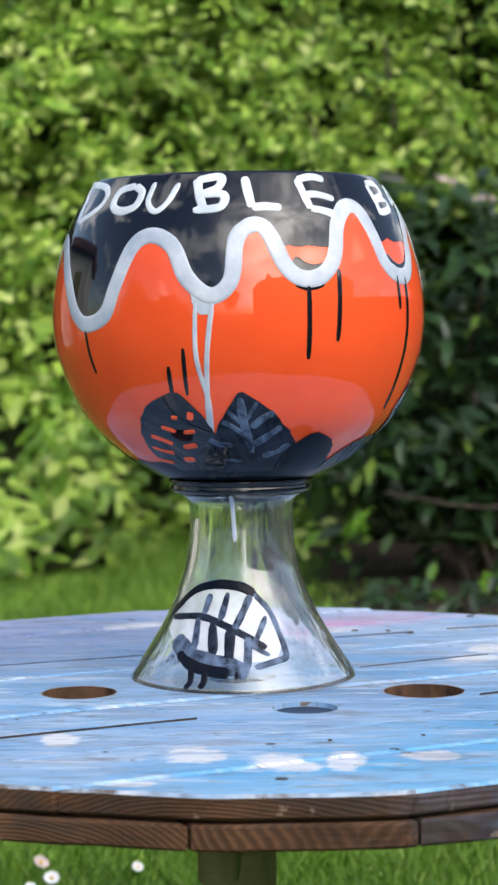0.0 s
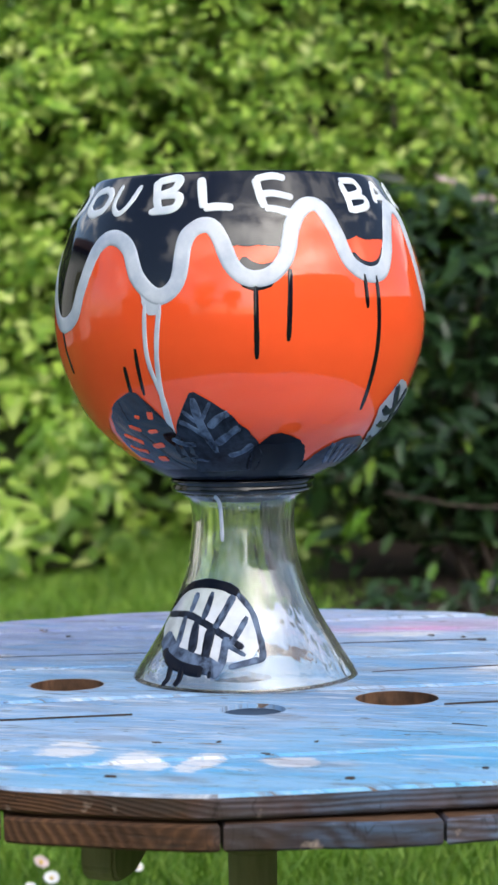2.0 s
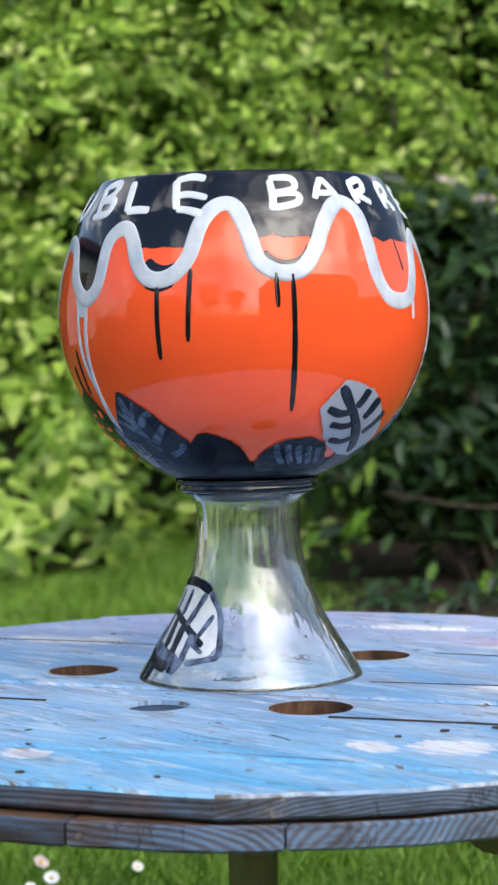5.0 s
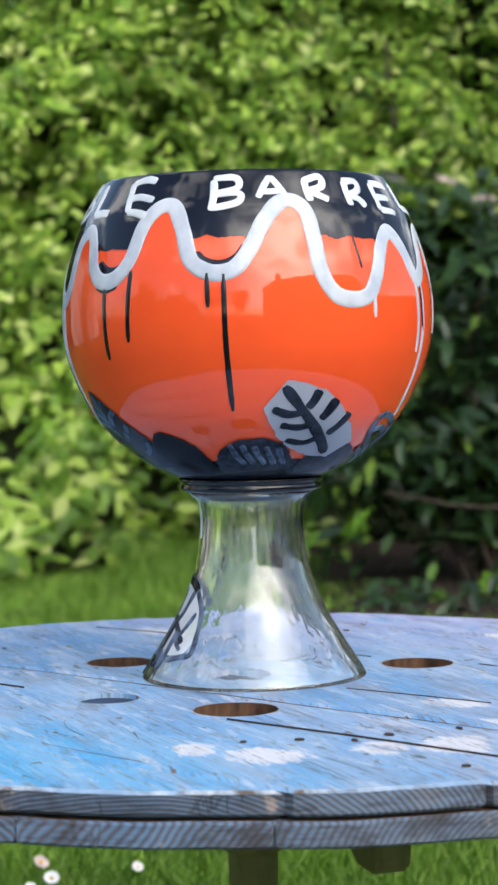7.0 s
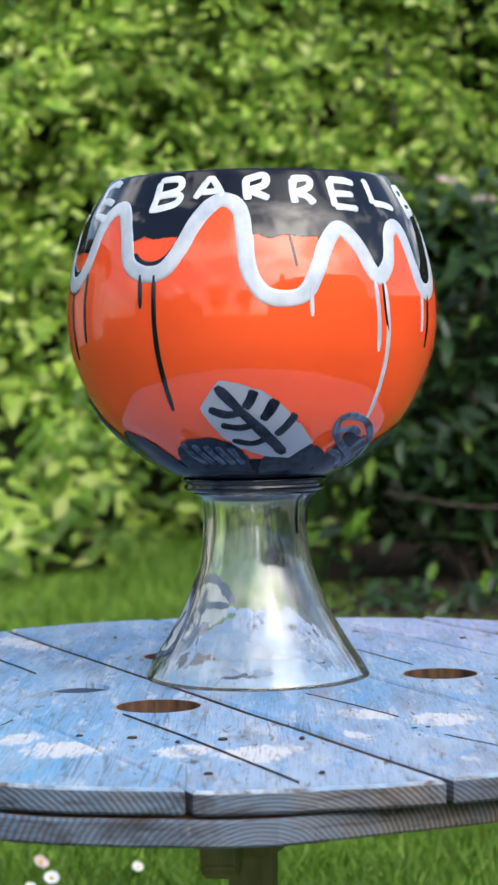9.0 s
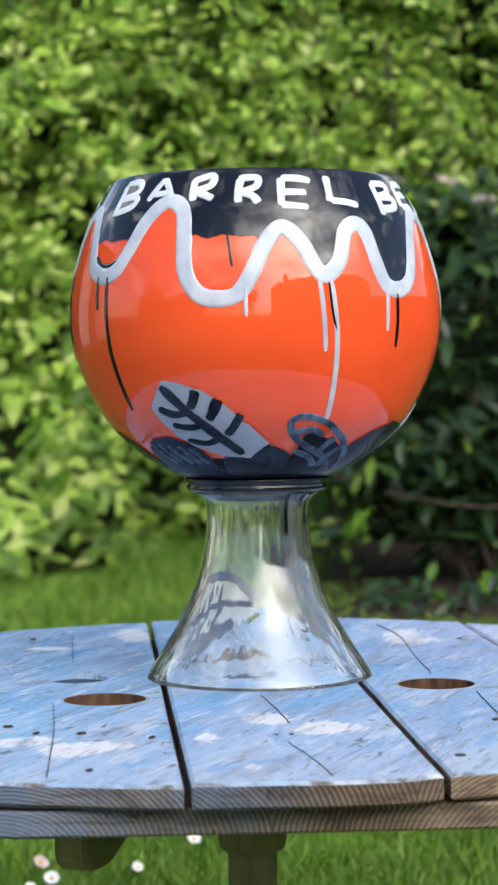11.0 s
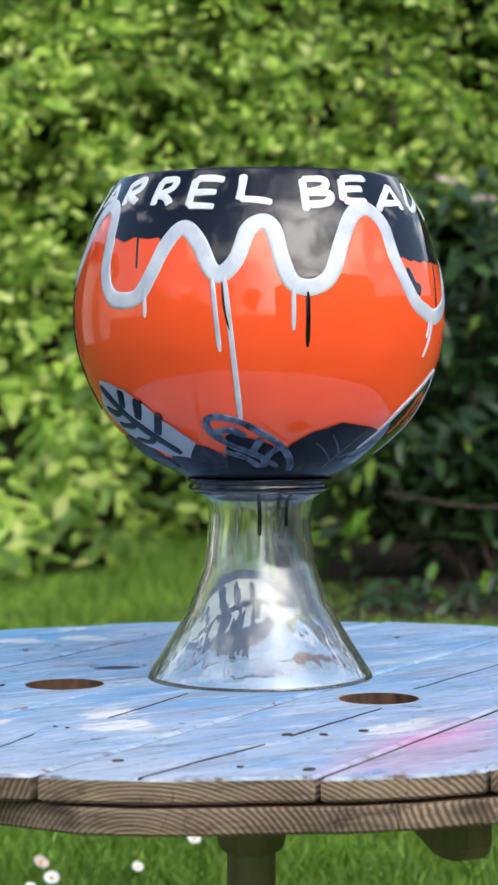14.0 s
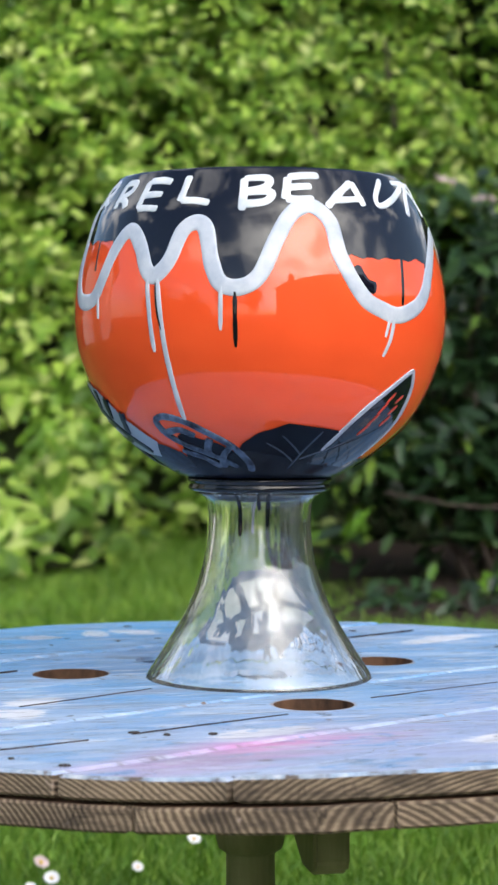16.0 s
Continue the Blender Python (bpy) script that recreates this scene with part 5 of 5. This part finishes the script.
    brush(lf, "vein", 0.0084, NAVY_LEAF, (8.1, 0.2332), (6.0, 0.224), (3.9, 0.2175), lift=0.0024)
    brush(lf, "vein", 0.0070, NAVY_LEAF, (15.5, 0.2218), (12.7, 0.2126), (9.4, 0.2056), lift=0.0024)
    leaf([(22, 0.1765), (19, 0.188), (17, 0.199)], [0.026, 0.028, 0.026, 0.019, 0.006], NAVY_LEAF, "blue-black painted leaf behind the silver one", 0.0008)
    lf = leaf([(54, 0.1765), (47, 0.192), (41, 0.205)], [0.022, 0.024, 0.020, 0.011, 0.003], NAVY, "dark painted leaf with a slate loop outline")
    lines(lf, "outline", [[(33, 0.2160), (38, 0.2190), (46, 0.2150), (55, 0.2050), (63, 0.1950), (69, 0.1830), (70, 0.1760)], [(33, 0.2160), (35, 0.2050), (42, 0.1960), (53, 0.1880), (63, 0.1790)],
                          [(35, 0.2060), (42, 0.2085), (48, 0.2040)], [(37, 0.192), (46, 0.1870), (53, 0.1790)], [(62, 0.1960), (57, 0.1880), (55, 0.1790)], [(54, 0.2020), (51, 0.1940), (50, 0.1880)]], 0.0060, BRUSHED)
    lf = leaf([(93, 0.1750), (93, 0.192), (95, 0.2115)], [0.045, 0.050, 0.049, 0.042, 0.022], NAVY, "black painted dome leaf with fine grey veins")
    lines(lf, "vein", [[(90, 0.178), (94, 0.192), (99, 0.208)], [(91, 0.184), (84, 0.192), (77, 0.199)], [(93, 0.190), (87, 0.199), (83, 0.205)], [(94, 0.186), (104, 0.193), (112, 0.199)]], 0.0013, SLATE)
    lf = leaf([(116, 0.1800), (123, 0.2150), (131, 0.2545)], [0.024, 0.029, 0.028, 0.023, 0.014, 0.002], BLACK, "black painted leaf with a silver outline and red slots")
    lines(lf, "outline", [[(103, 0.193), (112, 0.222), (124, 0.246), (130.5, 0.256)], [(130.5, 0.256), (134, 0.238), (135, 0.215), (133, 0.188)]], 0.0040, SILVER)
    lines(lf, "slot", [[(116 + 2 * k, 0.205 + 0.008 * k), (119 + 2 * k, 0.214 + 0.008 * k)] for k in range(4)] + [[(125 + k, 0.212 + 0.009 * k), (128 + k, 0.220 + 0.008 * k)] for k in range(3)], 0.0026, RED)
    leaf([(168, 0.1765), (170, 0.200), (173, 0.225)], [0.025, 0.029, 0.026, 0.018, 0.003], NAVY, "blue-black painted leaf")
    # collar between bowl and foot
    vv, ff = revolve([(0.045, 0.1690), (0.0585, 0.1688), (0.0607, 0.1672), (0.0612, 0.1650), (0.0585, 0.1634), (0.0590, 0.1615), (0.0600, 0.1595), (0.0592, 0.1575), (0.0565, 0.1562), (0.045, 0.1560)], 96, True)
    piece("collar", mesh_of("collar", vv, ff, BLACK), root, "glossy black painted glass collar")
    # clear flared foot
    out_line = [tuple(q) for q in FOOT_LINE]
    wall = 0.0062
    inn = []
    for r, z in out_line[::-1]:
        _, no, nz = on_line(FOOT_LINE, z)
        inn.append((r - no * wall, max(0.0008, z - nz * wall)))
    vv, ff = revolve(out_line + [(0.0500, 0.1558), (0.0470, 0.1550)] + inn[1:] + [(0.0915, 0.0), (0.0935, -0.0002)], 144, True)
    foot = piece("foot", mesh_of("foot", vv, ff, GLASS), root, "clear flared glass foot")
    foot.visible_shadow = False
    for pts, w, mt in (([(52, 0.1555), (53, 0.140), (53, 0.1205)], 0.0036, BLACK), ([(73, 0.1555), (74, 0.142)], 0.0030, BLACK), ([(83, 0.1555), (83.5, 0.142), (83, 0.128)], 0.0034, BLACK),
                       ([(-99, 0.1555), (-98.5, 0.140), (-97, 0.117)], 0.0036, WHITE)):
        piece("drip", stroke_mesh("drip", pts, w, mt, FOOT_LINE, lift=0.0003, high=0.0007), foot, "thin run of paint on the clear foot")
    # striped shell motif on the foot
    mo = piece("painted_motif", patch_mesh("painted_motif", [(-154.0, 0.0505), (-127.9, 0.0523), (-102.1, 0.0509), (-84.0, 0.0435), (-66.6, 0.0311)], [0.006, 0.024, 0.034, 0.036, 0.034, 0.026, 0.008], WASH, FOOT_LINE, 0.0004), foot, "white painted shell motif with dark stripes")
    brush(mo, "stripe", 0.0074, NAVY, (-160.6, 0.056), (-137.1, 0.0761), (-113.2, 0.0822), (-91.8, 0.0807), (-78.4, 0.0746), line=FOOT_LINE, lift=0.00060)
    brush(mo, "stripe", 0.0052, BRUSHED, (-79.4, 0.0751), (-67.8, 0.06), (-63.9, 0.0402), (-63.5, 0.0265), (-70.9, 0.0234), (-83.2, 0.0192), line=FOOT_LINE, lift=0.00065)
    brush(mo, "stripe", 0.0063, NAVY_LEAF, (-155.5, 0.0539), (-124.2, 0.0569), (-104.3, 0.0513), (-86.1, 0.0415), (-75.0, 0.0334), line=FOOT_LINE, lift=0.00070)
    brush(mo, "stripe", 0.0056, BRUSHED, (-118.1, 0.0749), (-121.0, 0.0589), line=FOOT_LINE, lift=0.00075)
    brush(mo, "stripe", 0.0052, BRUSHED, (-102.3, 0.0762), (-106.8, 0.0542), line=FOOT_LINE, lift=0.00080)
    brush(mo, "stripe", 0.0058, BRUSHED, (-83.0, 0.0739), (-89.6, 0.0608), (-95.8, 0.048), line=FOOT_LINE, lift=0.00085)
    brush(mo, "stripe", 0.0052, BRUSHED, (-72.1, 0.0572), (-84.3, 0.033), line=FOOT_LINE, lift=0.00090)
    brush(mo, "stripe", 0.0063, BRUSHED, (-125.4, 0.0555), (-121.1, 0.0322), line=FOOT_LINE, lift=0.00095)
    brush(mo, "stripe", 0.0081, NAVY_LEAF, (-112.3, 0.0523), (-107.7, 0.0279), line=FOOT_LINE, lift=0.00100)
    brush(mo, "stripe", 0.0090, NAVY_LEAF, (-98.6, 0.0484), (-98.0, 0.0224), line=FOOT_LINE, lift=0.00105)
    brush(mo, "stripe", 0.0069, BRUSHED, (-86.1, 0.0415), (-87.5, 0.0198), line=FOOT_LINE, lift=0.00110)
    brush(mo, "stripe", 0.0040, BRUSHED, (-84.2, 0.0351), (-73.7, 0.0278), line=FOOT_LINE, lift=0.00115)
    brush(mo, "stripe", 0.0134, BRUSHED, (-139.6, 0.0389), (-124.0, 0.0294), (-108.2, 0.0242), (-94.7, 0.0195), (-87.1, 0.0157), line=FOOT_LINE, lift=0.00120)
    brush(mo, "stripe", 0.0095, NAVY, (-131.7, 0.0286), (-119.9, 0.0204), (-108.1, 0.0171), (-97.7, 0.0158), line=FOOT_LINE, lift=0.00125)
    brush(mo, "stripe", 0.0047, NAVY, (-119.5, 0.0175), (-117.9, 0.0081), (-120.1, 0.0029), line=FOOT_LINE, lift=0.00130)
    brush(mo, "stripe", 0.0047, NAVY, (-111.3, 0.0182), (-110.4, 0.0087), (-112.1, 0.0036), line=FOOT_LINE, lift=0.00135)
    brush(mo, "stripe", 0.0031, NAVY, (-99.2, 0.0157), (-98.9, 0.0113), line=FOOT_LINE, lift=0.00140)
    brush(mo, "stripe", 0.0031, NAVY, (-93.4, 0.0158), (-93.3, 0.0109), line=FOOT_LINE, lift=0.00145)
    return root


ground()
soil_bed()
house()
outbuilding()
for tx, ty, th in ((-1.4, -13.0, 4.6), (-4.6, -12.0, 5.2), (-8.6, -9.4, 4.4), (-11.5, -5.5, 5.4)):
    tree(tx, ty, th, int(-tx * 10))
garden_hedges()
hedge()
shrub()
table = spool_table()
cup = goblet()
lawn_flowers()
grass()

# the turn of the table, in degrees, second by second
TURN = [(0.0, 0.0), (0.5, -3.39), (1.0, -7.1), (1.5, -11.21), (2.0, -15.99), (2.5, -21.14), (3.0, -26.7), (3.5, -31.15), (4.0, -36.28), (5.25, -49.2), (6.5, -62.34), (7.0, -67.82),
        (7.5, -73.81), (8.0, -80.25), (8.5, -85.5), (9.0, -90.79), (10.25, -103.6), (11.5, -115.72), (12.0, -120.23), (12.5, -125.32), (13.0, -131.23), (13.5, -137.19), (14.0, -143.43),
        (14.5, -148.87), (15.0, -153.2), (15.5, -158.42), (16.0, -164.53)]


def motions():
    base = Matrix.Translation((0, 0, Z0))
    walk(table, [(t, base @ pose(0, 0, 0, 0, 0, a) @ pose(0, 0, 0, 0.741, -0.379, 0)) for t, a in TURN])
    walk(cup, [(t, base @ pose(0, 0, 0, 0, 0, a) @ pose(-0.0057, 0.0062, 0.0012, 0.733, -0.60, 0)) for t, a in TURN])


motions()
